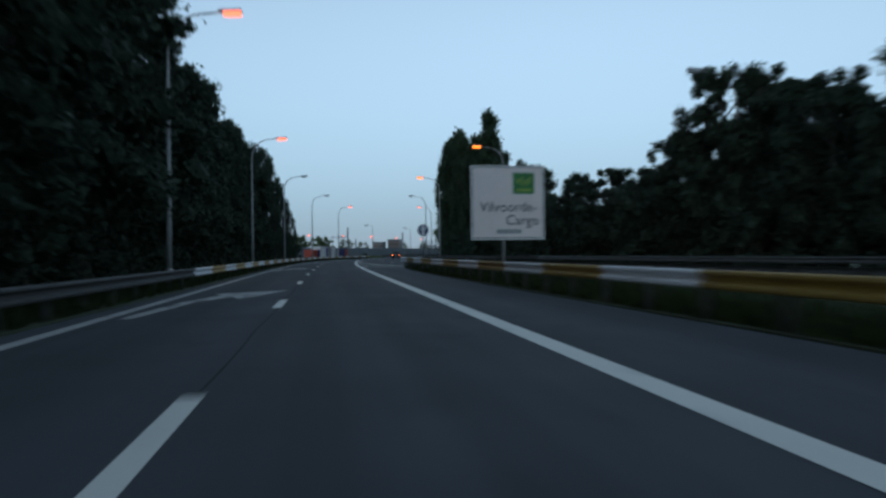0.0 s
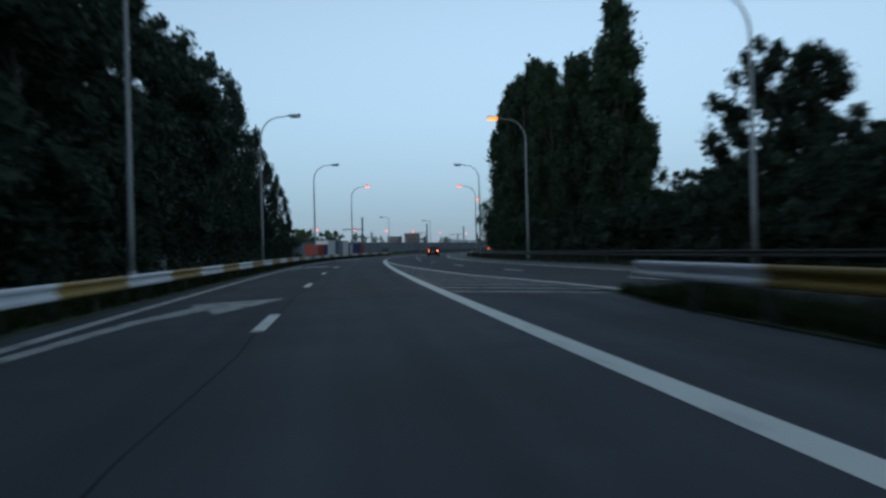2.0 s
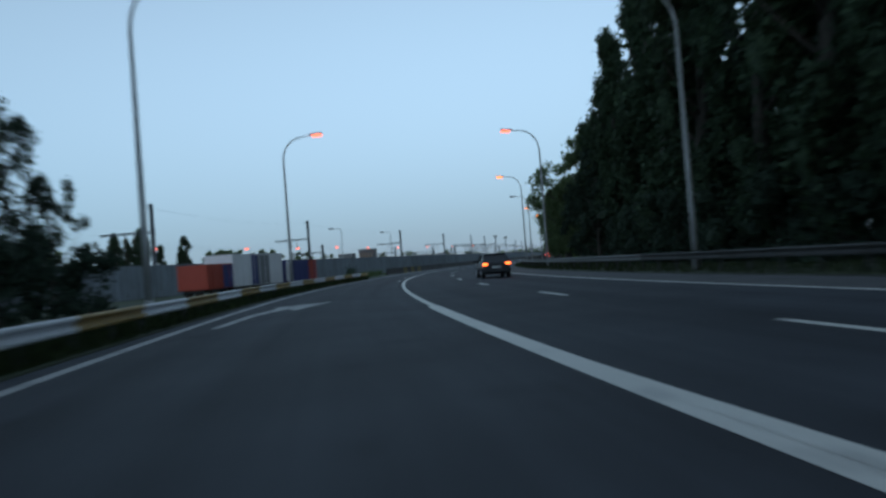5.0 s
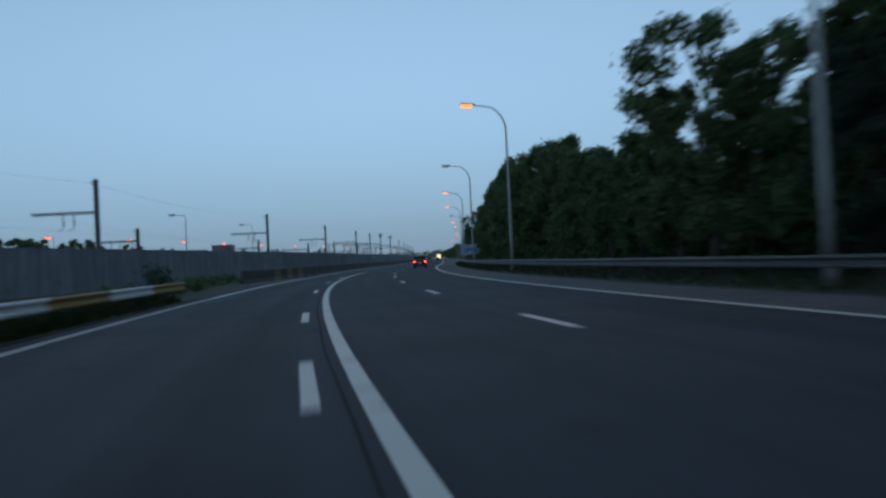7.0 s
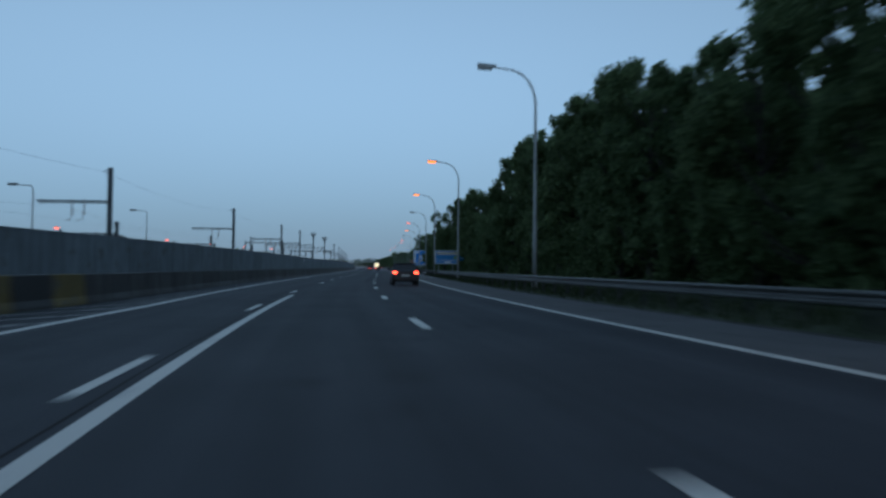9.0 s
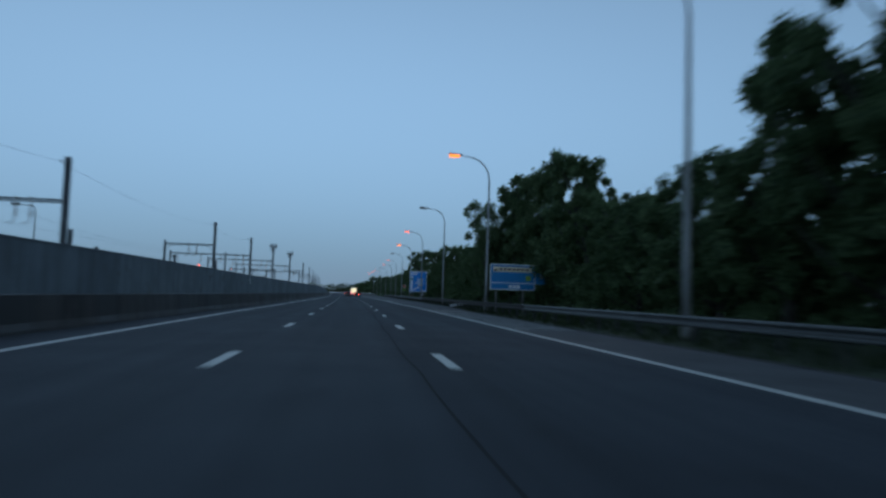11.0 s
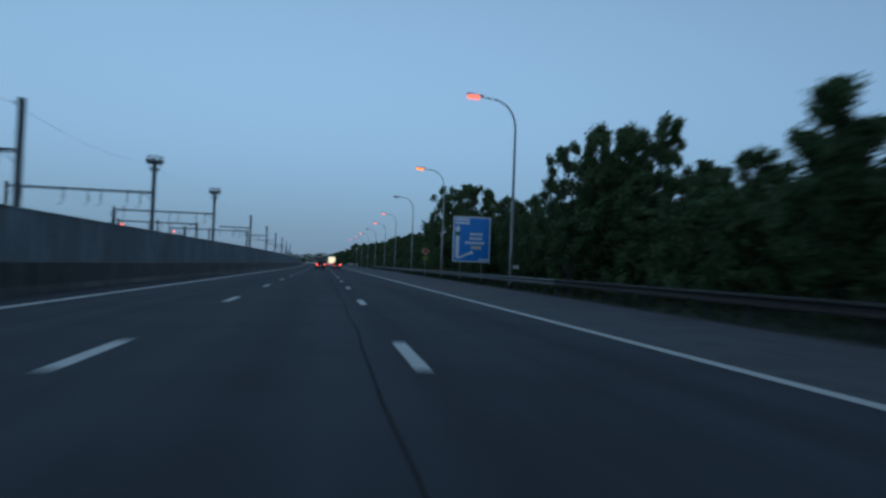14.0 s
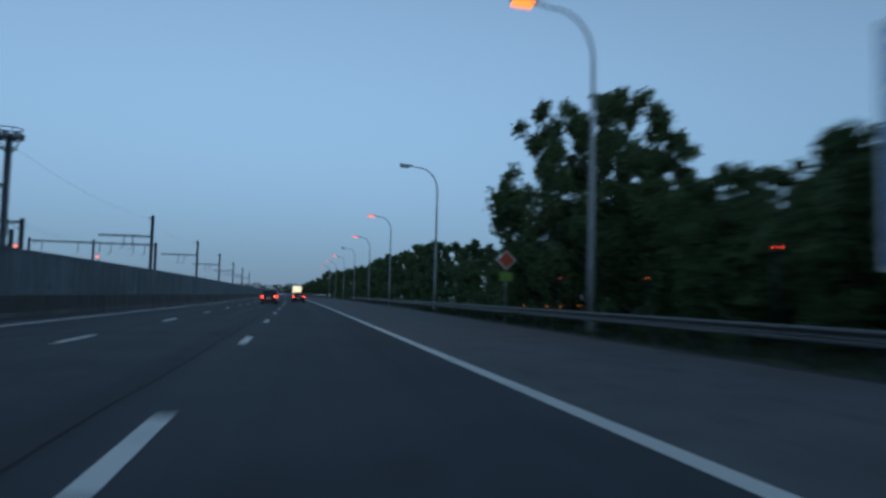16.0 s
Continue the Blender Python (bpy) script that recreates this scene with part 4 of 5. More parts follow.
def blades(name, label, s0, s1, d0, d1, count, seed, z=0.03, tall=1.0):
    rng = np.random.default_rng(seed)
    v, f = [], []
    for i in range(count):
        s = rng.uniform(s0, s1)
        u = rng.uniform()
        p = W(s, d0(s) * (1 - u) + d1(s) * u, z)
        a, h, w = rng.uniform(0, math.tau), rng.uniform(0.08, 0.3) * tall, rng.uniform(0.015, 0.05)
        dx, dy = math.cos(a), math.sin(a)
        k = len(v)
        v += [(p.x - dx * w, p.y - dy * w, p.z), (p.x + dx * w, p.y + dy * w, p.z), (p.x + dy * h * 0.4, p.y - dx * h * 0.4, p.z + h)]
        f.append((k, k + 1, k + 2))
    return thing(name, label, "grass", kind="stuff", data=raw(name, v, f, BLADE))


blades("grass_tufts", "tufts of dark grass beside the slip road", -10, 188, lambda s: ip(s, EDGE_L) - 0.9, lambda s: ip(s, EDGE_L) - 5, 16000, 21)
blades("grass_tufts", "tall dark grass under the painted rail of the island", -10, 64, lambda s: ip(s, ISLAND_EDGE) + 0.12, lambda s: ip(s, ISLAND_EDGE) + 1.6, 14000, 24, 0.03, 1.7)
blades("grass_tufts", "tall dark grass under the rails beside the slip road", -10, 188, lambda s: ip(s, EDGE_L) - 0.68, lambda s: ip(s, EDGE_L) - 2.2, 22000, 25, 0.03, 1.6)
blades("grass_tufts", "tufts of dark grass on the island", -10, 66, lambda s: ip(s, ISLAND_EDGE) + 0.04, lambda s: min(9, ip(s, MERGE) - 0.6), 9000, 22)
blades("grass_tufts", "tufts of dark grass under the steel guard rail", 68, 460, lambda s: right_edge(s) + 0.05, lambda s: right_edge(s) + 5, 26000, 23, 0.03)
for i in range(9):
    plant("poplar", 212 + rt.uniform(-4, 4), -46.5 + 1.35 * i, (9.2, 9.0, 8.2, 9.6, 9.4, 7.0, 6.6, 8.2, 6.0)[i] * 0.98, 1.25, rt)

# ---- railway masts ----


def mast(h, beam, lights, reach, label, mid=0.0):
    """A steel H-post with a lattice beam to its left, insulators under it and, on some, a ring of floodlights on top."""
    root = thing("railway_mast", label, "railway mast", "railway masts")
    bm = bmesh.new()
    box(bm, -0.16, 0.16, -0.012, 0.012, -0.1, h)
    box(bm, -0.16, -0.14, -0.15, 0.15, -0.1, h)
    box(bm, 0.14, 0.16, -0.15, 0.15, -0.1, h)
    part("mast_post", bm, MAST, root)
    bm = bmesh.new()
    for dy in (-0.13, 0.13):
        tube(bm, [(0, dy, beam), (-reach, dy, beam)], 0.05, 5)
    tube(bm, [(0, 0, beam - 0.16), (-reach, 0, beam - 0.16)], 0.045, 5)
    for i in range(int(reach / 0.6)):
        for dy in (-0.13, 0.13):
            tube(bm, [(-0.6 * i, dy, beam), (-0.6 * i - 0.3, 0, beam - 0.16), (-0.6 * i - 0.6, dy, beam)], 0.02, 4)
    part("portal_beam", bm, MAST, root)
    for x in (0.09, 0.18, 0.36, 0.45, 0.62, 0.9) if reach > 8 else (0.36, 0.52):
        bm = bmesh.new()
        px = -reach * x
        tube(bm, [(px, 0, beam + 0.12), (px, 0, beam - 0.65)], 0.045, 5)
        for k in range(5):
            tube(bm, [(px, 0, beam - 0.65 - 0.1 * k), (px, 0, beam - 0.7 - 0.1 * k), (px, 0, beam - 0.74 - 0.1 * k)], [0.035, 0.1, 0.035], 7)
        tube(bm, [(px, 0, beam - 1.15), (px - 0.12, 0, beam - 1.5), (px - 0.5, 0, beam - 1.55)], 0.03, 4)
        part("insulator_hanger", bm, INSUL, root)
    for px in ((-reach, -mid) if mid else (-reach,)) if reach > 8 else ((-reach,) if reach > 5.9 else ()):
        bm = bmesh.new()
        box(bm, px - 0.12, px + 0.12, -0.012, 0.012, -0.1, beam + 0.35)
        for x in (-0.12, 0.1):
            box(bm, px + x, px + x + 0.02, -0.12, 0.12, -0.1, beam + 0.35)
        part("far_post", bm, MAST, root)
    if reach > 5.9:
        for x0, x1 in ((-reach, -reach + 0.9), (0, -0.9)):
            bm = bmesh.new()
            tube(bm, [(x0, 0, beam - 0.9), (x1, 0, beam - 0.2)], 0.03, 4)
            part("knee_brace", bm, MAST, root)
    bm = bmesh.new()
    tube(bm, [(0, 0, h - 0.15), (-0.55, 0, h - 0.3)], 0.025, 4)
    tube(bm, [(0, 0, h - 0.6), (-0.55, 0, h - 0.3)], 0.02, 4)
    part("top_bracket", bm, MAST, root)
    if lights:
        ring = [(math.cos(k * math.tau / 12), math.sin(k * math.tau / 12)) for k in range(13)]
        bm = bmesh.new()
        for r, z in ((0.72, h + 0.28), (0.72, h - 0.35), (0.5, h - 0.95)):
            tube(bm, [(r * c, r * q, z) for c, q in ring], 0.035, 5, cap=False)
        for c, q in ring[:12:2]:
            tube(bm, [(0.72 * c, 0.72 * q, h + 0.28), (0.72 * c, 0.72 * q, h - 0.35), (0.12 * c, 0.12 * q, h - 1.35)], 0.025, 4)
            tube(bm, [(0, 0, h - 0.35), (0.72 * c, 0.72 * q, h - 0.35)], 0.025, 4)
        part("lamp_cage", bm, MAST, root)
        for c, q in ring[1:12:2]:
            bm = bmesh.new()
            box(bm, 0.66 * c - 0.16, 0.66 * c + 0.16, 0.66 * q - 0.16, 0.66 * q + 0.16, h - 0.32, h + 0.02, 0.04)
            part("floodlight", bm, LANTERN, root)
    return root


MASTS = [(186, -26.5, 9.4, 0), (224, -21.8, 9.4, 0), (267, -17.3, 8.9, 0), (307, -15.8, 9.0, 0), (355, -15.7, 9.7, 0), (383.7, -14.9, 9.95, 0), (411.7, -14.0, 10.5, 1), (441.7, -12.8, 10.6, 1), (481.6, -11.7, 9.9, 0),
         (520, -11.3, 9.8, 0), (560, -11.2, 9.8, 0), (604, -11.2, 9.8, 0), (650, -11.2, 9.8, 0), (700, -11.2, 9.8, 0)]
mast_tops = []
for s, d, h, lit in MASTS:
    m = mast(h, h * (0.7 if s < 460 else 0.757), lit, 5.5 if s < 340 else (6.1 if s < 360 else (13.0 if s < 460 else 5.8)), "dark steel railway mast with floodlights and portal beam" if lit else "dark steel railway mast with a portal beam", 4.1 if 380 < s < 390 else 0.0)
    m.matrix_basis = at(s, d)
    mast_tops.append((s, d, h))
for s, d, h in ((245, -27, 6.3), (290, -25, 6.0), (330, -24, 6.2), (346, -27, 5.5), (370, -24, 6.0), (398, -23, 6.4), (428, -22, 6.3), (466, -21, 6.5)):
    m = mast(h, h * 0.78, 0, 6.0, "dark steel railway mast of the far track")
    m.matrix_basis = at(s, d)


for s, d, h, reach in ((460, -18.1, 7.0, 12.0), (495, -13.6, 7.6, 15.5)):
    m = mast(h, h - 0.25, 0, reach, "dark steel portal across the railway tracks", reach / 2)
    m.matrix_basis = at(s, d)


def wire(a, b, sag, radius=0.007):
    bm = bmesh.new()
    tube(bm, [Vector(a).lerp(Vector(b), t) - Vector((0, 0, sag * 4 * t * (1 - t))) for t in [i / 10 for i in range(11)]], radius, 4)
    return finish(bm, "overhead_wire", MAST)


for (s0, d0, h0), (s1, d1, h1) in zip(mast_tops, mast_tops[1:]):
    root = thing("overhead_wires", "thin dark overhead railway wires between masts", "wire", "overhead wires")
    for off, z0, z1, sag in ((-0.5, h0 - 0.3, h1 - 0.3, 0.7), (-3.5, h0 * 0.7 - 0.4, h1 * 0.7 - 0.4, 0.9), (-3.5, h0 * 0.7 - 1.5, h1 * 0.7 - 1.5, 0.05)):
        part("wire", wire(W(s0, d0 + off, z0), W(s1, d1 + off, z1), sag), None, root)

# ---- signs ----


def text_mesh(body, size, material, align="LEFT"):
    cu = bpy.data.curves.new("lettering", "FONT")
    cu.body, cu.size, cu.align_x, cu.extrude = body, size, align, 0.004
    ob = new("lettering", cu)
    bpy.context.view_layer.update()
    me = bpy.data.meshes.new_from_object(ob.evaluated_get(bpy.context.evaluated_depsgraph_get()))
    bpy.data.objects.remove(ob)
    me.materials.clear()
    me.materials.append(material)
    me.name = "lettering"
    return me


def slab(x0, x1, z0, z1, y0, y1, bevel=0.0):
    bm = bmesh.new()
    box(bm, x0, x1, y0, y1, z0, z1, bevel)
    return bm


def plate(parent, name, x0, x1, z0, z1, layer, material, label=""):
    """A thin sheet on the face of a sign; layer: how many sheets lie beneath."""
    return part(name, slab(x0, x1, z0, z1, -0.012 - 0.006 * layer, -0.006 * layer), material, parent, label)


def sign_body(root, x0, x1, z0, z1, face, border, posts, post_top=None, rim=0.06):
    part("panel", slab(x0, x1, z0, z1, 0.0, 0.05, 0.012), GREY_BACK, root)
    plate(root, "border", x0, x1, z0, z1, 0, border)
    plate(root, "face", x0 + rim, x1 - rim, z0 + rim, z1 - rim, 1, face)
    for x in posts:
        bm = bmesh.new()
        tube(bm, [(x, 0.12, -0.1), (x, 0.12, post_top or z1 - 0.15)], 0.06, 8)
        part("post", bm, POLE, root, smooth=True)
    for z in (z0 + 0.35, z1 - 0.35):
        part("rail", slab(x0 + 0.2, x1 - 0.2, z - 0.04, z + 0.04, 0.052, 0.1), GREY_BACK, root)


def lettering(root, body, x, z, size, layer, material, align="LEFT"):
    ob = part("lettering", text_mesh(body, size, material, align), None, root)
    ob.matrix_basis = pose(x, -0.016 - 0.006 * layer, z, 90, 0, 0)
    return ob


# large white direction sign on the island
sg = thing("direction_sign", "large white direction sign reading Vilvoorde-Cargo with green symbol", "road sign", "road signs")
sign_body(sg, -1.75, 1.75, 1.75, 5.1, PALE, WHITE, (-0.2,))
plate(sg, "border_line", -1.69, 1.69, 1.81, 5.04, 2, DARK)
plate(sg, "panel_face", -1.655, 1.655, 1.845, 5.005, 3, PALE)
plate(sg, "symbol_field", 0.25, 1.27, 3.82, 4.78, 4, GREEN, "green square symbol")
plate(sg, "symbol_bar", 0.38, 1.14, 3.94, 4.06, 5, LIME)
for k, (x, z, w, h) in enumerate(((0.62, 4.2, 0.1, 0.4), (0.82, 4.2, 0.12, 0.28), (0.42, 4.3, 0.14, 0.2), (0.98, 4.3, 0.12, 0.3))):
    plate(sg, "symbol_mark", x, x + w, z, z + h, 5, LIME)
lettering(sg, "Vilvoorde-", -1.35, 3.02, 0.64, 4, DARK)
lettering(sg, "Cargo", -0.12, 2.42, 0.64, 4, DARK)
for k in range(6):
    plate(sg, "unreadable_mark", -0.55 + 0.2 * k, -0.38 + 0.2 * k, 2.02, 2.22, 4, GREY_BACK)
sg.matrix_basis = at(35.05, 4.58, 0.1, 0, (0.88, 1, 0.905))

# round sign
sg = thing("round_sign", "round blue sign with a white upward arrow", "road sign", "road signs")
bm = bmesh.new()
bmesh.ops.create_cone(bm, cap_ends=True, segments=32, radius1=0.43, radius2=0.43, depth=0.03, matrix=pose(0, 0, 2.75, 90, 0, 0))
part("rim", bm, WHITE, sg, "pale rim")
bm = bmesh.new()
bmesh.ops.create_cone(bm, cap_ends=True, segments=32, radius1=0.355, radius2=0.36, depth=0.012, matrix=pose(0, -0.02, 2.75, 90, 0, 0))
part("disc", bm, DISC_BLUE, sg, "dark blue disc")
me = raw("arrow", [(-0.1, -0.032, 2.42), (0.1, -0.032, 2.42), (0.1, -0.032, 2.8), (0.27, -0.032, 2.8), (0, -0.032, 3.09), (-0.27, -0.032, 2.8), (-0.1, -0.032, 2.8)], [(0, 1, 2, 6), (5, 6, 2, 3, 4)], WHITE)
part("arrow", me, None, sg, "white arrow")
bm = bmesh.new()
tube(bm, [(0, 0.06, -0.2), (0, 0.06, 3.1)], 0.03, 8)
part("post", bm, GALV_OLD, sg, smooth=True)
sg.matrix_basis = at(55.0, 3.75, 0.08, -2, (0.92, 1, 0.97))

# wide blue sign
sg = thing("direction_sign", "wide blue direction sign with a cream strip, beside a lamp", "road sign", "road signs")
sign_body(sg, 0.0, 3.1, 1.7, 3.62, LIGHT_BLUE, WHITE, (0.45, 2.3))
plate(sg, "side_panel", 3.12, 3.75, 2.2, 3.62, 1, LIGHT_BLUE)
plate(sg, "side_mark", 3.45, 3.62, 2.6, 3.1, 2, WHITE)
plate(sg, "cream_strip", 0.2, 2.85, 3.05, 3.42, 2, CREAM, "cream text strip")
plate(sg, "dark_mark", 0.26, 0.5, 3.1, 3.24, 3, DARK)
for k in range(7):
    plate(sg, "unreadable_mark", 0.62 + 0.3 * k, 0.84 + 0.3 * k, 3.15, 3.32, 3, BRICKWORK)
plate(sg, "divider", 0.06, 3.04, 2.2, 2.25, 2, WHITE)
plate(sg, "lime_mark", 2.45, 2.8, 2.42, 2.8, 2, LIME)
for k in range(3):
    plate(sg, "unreadable_mark", 1.3 + 0.27 * k, 1.52 + 0.27 * k, 1.85, 2.07, 2, WHITE)
sg.matrix_basis = at(314.3, 12.3, 0.0, 0, (1.14, 1, 1.03))

# tall blue sign with a route arrow
sg = thing("direction_sign", "tall blue direction sign with a white route arrow", "road sign", "road signs")
sign_body(sg, -1.72, 1.72, 1.75, 5.9, BLUE, WHITE, (-1.0, 1.0), rim=0.1)
plate(sg, "arrow_shaft", -1.48, -1.14, 2.15, 4.75, 2, WHITE)
part("arrow_head", raw("arrow_head", [(-1.62, -0.022, 4.7), (-1.0, -0.022, 4.7), (-1.31, -0.022, 5.12)], [(0, 1, 2)], WHITE), None, sg)
plate(sg, "green_mark", -1.5, -1.12, 4.15, 4.5, 3, GREEN)
part("branch", raw("branch", [(-1.42, -0.022, 2.08), (-1.2, -0.022, 2.0), (0.0, -0.022, 2.52), (0.25, -0.022, 2.5), (0.05, -0.022, 2.82), (-0.12, -0.022, 2.68)], [(0, 1, 2, 5), (2, 3, 4, 5)], WHITE), None, sg)
plate(sg, "cream_strip", -0.05, 0.9, 2.95, 3.22, 2, CREAM)
for k, (x, w) in enumerate(((-0.6, 2.0), (-0.2, 1.4), (-0.15, 1.25))):
    for j in range(int(w / 0.3)):
        plate(sg, "unreadable_mark", x + 0.3 * j, x + 0.27 + 0.3 * j, 3.4 + 0.4 * k, 3.63 + 0.4 * k, 2, WHITE)
for k in range(2):
    for j in range(4):
        plate(sg, "unreadable_mark", -1.5 + 0.32 * j, -1.21 + 0.32 * j, 5.2 + 0.32 * k, 5.42 + 0.32 * k, 2, WHITE)
for j in range(3):
    plate(sg, "unreadable_mark", 0.7 + 0.3 * j, 0.94 + 0.3 * j, 1.9, 2.1, 2, WHITE)
sg.matrix_basis = at(403.6, 15.7, 0.0, -3)

# diamond sign with a plate
sg = thing("diamond_sign", "orange diamond sign with a pale green plate on a post", "road sign", "road signs")
bm = bmesh.new()
bmesh.ops.create_cone(bm, cap_ends=True, segments=4, radius1=0.5, radius2=0.5, depth=0.02, matrix=pose(0, 0, 3.1, 90, 0, 0))
part("rim", bm, WHITE, sg)
bm = bmesh.new()
bmesh.ops.create_cone(bm, cap_ends=True, segments=4, radius1=0.42, radius2=0.42, depth=0.012, matrix=pose(0, -0.018, 3.1, 90, 0, 0))
part("face", bm, ORANGE, sg, "orange face")
part("plate", slab(-0.33, 0.33, 2.05, 2.5, -0.01, 0.02, 0.008), LIME, sg, "pale green plate")
bm = bmesh.new()
tube(bm, [(0, 0.06, -0.1), (0, 0.06, 3.4)], 0.035, 8)
part("post", bm, POLE, sg, smooth=True)
sg.matrix_basis = at(427.6, 14.9, 0.0, 0)

# ---- trailers parked beside the slip road ----


def trailer(length, h, side_bands, roof, label):
    """A box trailer along y from 0 to length; its right side shows bands of (from, to, material)."""
    root = thing("trailer", label, "trailer", "parked trailers")
    part("body", slab(-2.4, 0, 0.55, h, 0, length, 0.03), side_bands[0][2], root)
    part("roof", slab(-2.42, 0.02, h + 0.002, h + 0.07, -0.01, length + 0.01, 0.01), roof, root)
    for a, b, m in side_bands[1:]:
        part("side_band", slab(0.004, 0.02, 0.6, h - 0.02, a * length, b * length), m, root)
        part("side_band", slab(-2.42, -2.404, 0.6, h - 0.02, a * length, b * length), m, root)
    part("rear_door", slab(-2.3, -0.1, 0.65, h - 0.1, -0.03, -0.004, 0.01), side_bands[0][2], root)
    part("underframe", slab(-1.9, -0.5, 0.35, 0.55, 0.2, length - 0.2), PLASTIC, root)
    n = int(length / 0.8)
    for i in range(n):
        part("rib", slab(0.004, 0.035, 0.6, h - 0.03, (i + 0.5) * length / n - 0.02, (i + 0.5) * length / n + 0.02), side_bands[0][2], root)
    for y in (0.9, length - 0.9):
        for x in (-2.2, -0.2):
            bm = bmesh.new()
            tube(bm, [(x - 0.13, y, 0.38), (x + 0.13, y, 0.38)], 0.39, 18)
            part("wheel", bm, RUBBER, root)
    return root


ta, tb = W(159.0, -14.4), W(179.0, -8.3)
tdir = (tb - ta).normalized()
tang = math.atan2(-tdir.x, tdir.y)
for u, length, h, bands, roof, label in ((4.3, 3.05, 2.2, [(0, 1, TRAILER_RED), (0.6, 0.98, TRAILER_BLUE)], TRAILER_RED, "short red box trailer with a dark blue end, parked"),
                                         (7.5, 7.2, 2.85, [(0, 1, TRAILER_WHITE), (0.34, 0.46, TRAILER_BLUE), (0.46, 0.7, CLADDING)], TRAILER_WHITE, "white box trailer with dark blue bands, parked"),
                                         (15.3, 5.6, 2.3, [(0, 1, TRAILER_BLUE), (0.0, 0.2, TRAILER_WHITE), (0.72, 1.0, TRAILER_RED)], PLASTIC, "dark box trailer with red end, parked")):
    t = trailer(length, h, bands, roof, label)
    t.matrix_basis = Matrix.LocRotScale(ta + tdir * u, Euler((0, 0, tang)), None)

# ---- far things beyond the railway ----


def shed(w, l, h, material, label):
    root = thing("building", label, "building", "far buildings")
    part("wall", slab(-w / 2, w / 2, -0.1, h, -l / 2, l / 2, 0.05), material, root)
    part("roof", slab(-w / 2 - 0.2, w / 2 + 0.2, h, h + 0.35, -l / 2 - 0.2, l / 2 + 0.2, 0.05), CLADDING, root)
    for i in range(5):
        x = -w / 2 + w * (i + 0.5) / 5
        part("window", slab(x - w * 0.06, x + w * 0.06, h * 0.62, h * 0.82, -l / 2 - 0.05, -l / 2 - 0.01), GLASS, root)
    return root


shed(7, 14, 9.4, BRICKWORK, "far reddish flat-roofed building beyond the railway").matrix_basis = at(426, -74, 0.0, 12)
shed(6.5, 14, 8.0, CLADDING, "far grey flat-roofed building beyond the railway").matrix_basis = at(426, -84, 0.0, 12)
shed(30, 14, 6.5, TRAILER_WHITE, "long low pale hall far beyond the railway").matrix_basis = at(560, -75, 0.0, 12)


def far_lamp(lit):
    root = thing("street_lamp", "far street lamp beyond the railway, lit reddish" if lit else "far street lamp beyond the railway, not lit", "street lamp", "far street lamps")
    bm = bmesh.new()
    tube(bm, [(0, 0, -0.1), (0, 0, 9.0), (0.3, 0, 9.3), (2.0, 0, 9.4)], [0.11, 0.07, 0.06, 0.05], 6)
    part("pole", bm, POLE, root)
    part("lantern", slab(1.6, 2.6, 9.36, 9.56, -0.16, 0.16, 0.03), LANTERN, root)
    # the lit lens is far too large: its bloom is built as a slab
    part("lens", slab(1.3, 2.7, 8.95, 9.355, -0.3, 0.3, 0.08) if lit else slab(1.7, 2.55, 9.28, 9.355, -0.12, 0.12, 0.02), LENS_WARM if lit else LENS_OFF, root)
    return root


fl = {}
for s, d, lit, k in ((335, -54.8, 0, 1.57), (400, -56, 0, 1.65), (326, -82.5, 1, 1.1), (375, -85.5, 1, 1.18), (418, -85, 1, 1.24), (462, -84, 1, 1.24), (505, -79, 1, 1.24), (548, -71, 1, 1.24), (590, -62, 1, 1.24), (635, -54, 1, 1.24), (280, -84, 1, 1.1)):
    m = at(s, d, 0.0, -90 if lit else -180, k)
    if lit in fl:
        keep = fl[lit].scale.copy()
        fl[lit].scale = (1, 1, 1)
        copy_thing(fl[lit], m)
        fl[lit].scale = keep
    else:
        fl[lit] = far_lamp(lit)
        fl[lit].matrix_basis = m
for d, h in ((-104, 12), (-101, 11.4), (-98, 11.6), (-95, 10.6), (-87, 10), (-84.5, 10.6), (-82, 9.6), (-73, 8.8), (-65, 7.4)):
    plant("broad", 345 + rt.uniform(-4, 4), d, h, 1.3, rt, True)
for s, d, h in ((280, -120, 16), (270, -112, 15), (262, -104, 13), (420, -52, 7.5), (470, -45, 8), (400, -60, 7.5), (440, -60, 8)):
    plant("broad", s, d, h, 1.0, rt, True)
for s in range(560, 1300, 34):
    plant("broad", s, -40 - rt.uniform(0, 30), 7 + rt.uniform(-1, 2), 1.4, rt, True)
# lights of far cars behind the trees on the right, stood nearer on added posts
for s, d, z, red in ((429.2, 16.4, 0.86, 0), (425.6, 16.3, 0.9, 0), (423.6, 16.2, 0.92, 0), (421.5, 16.2, 0.94, 0), (416.0, 16.3, 2.0, 0), (423.6, 16.2, 2.2, 1), (409.4, 16.3, 2.6, 1)):
    root = thing("garden_lamp", "small red light of a far car, on an added post among the trees" if red else "small warm light of a far car, on an added post among the trees", "lamp", "small lamps")
    bm = bmesh.new()
    tube(bm, [(0, 0.05, -0.1), (0, 0.05, z)], 0.02, 5)
    part("post", bm, MAST, root)
    part("lens", slab(-0.015, 0.015, z - 0.016, z + 0.016, -0.015, 0.015, 0.005), TAIL if red else LENS_ON, root)
    root.matrix_basis = at(s, d)

# ---- cars ----


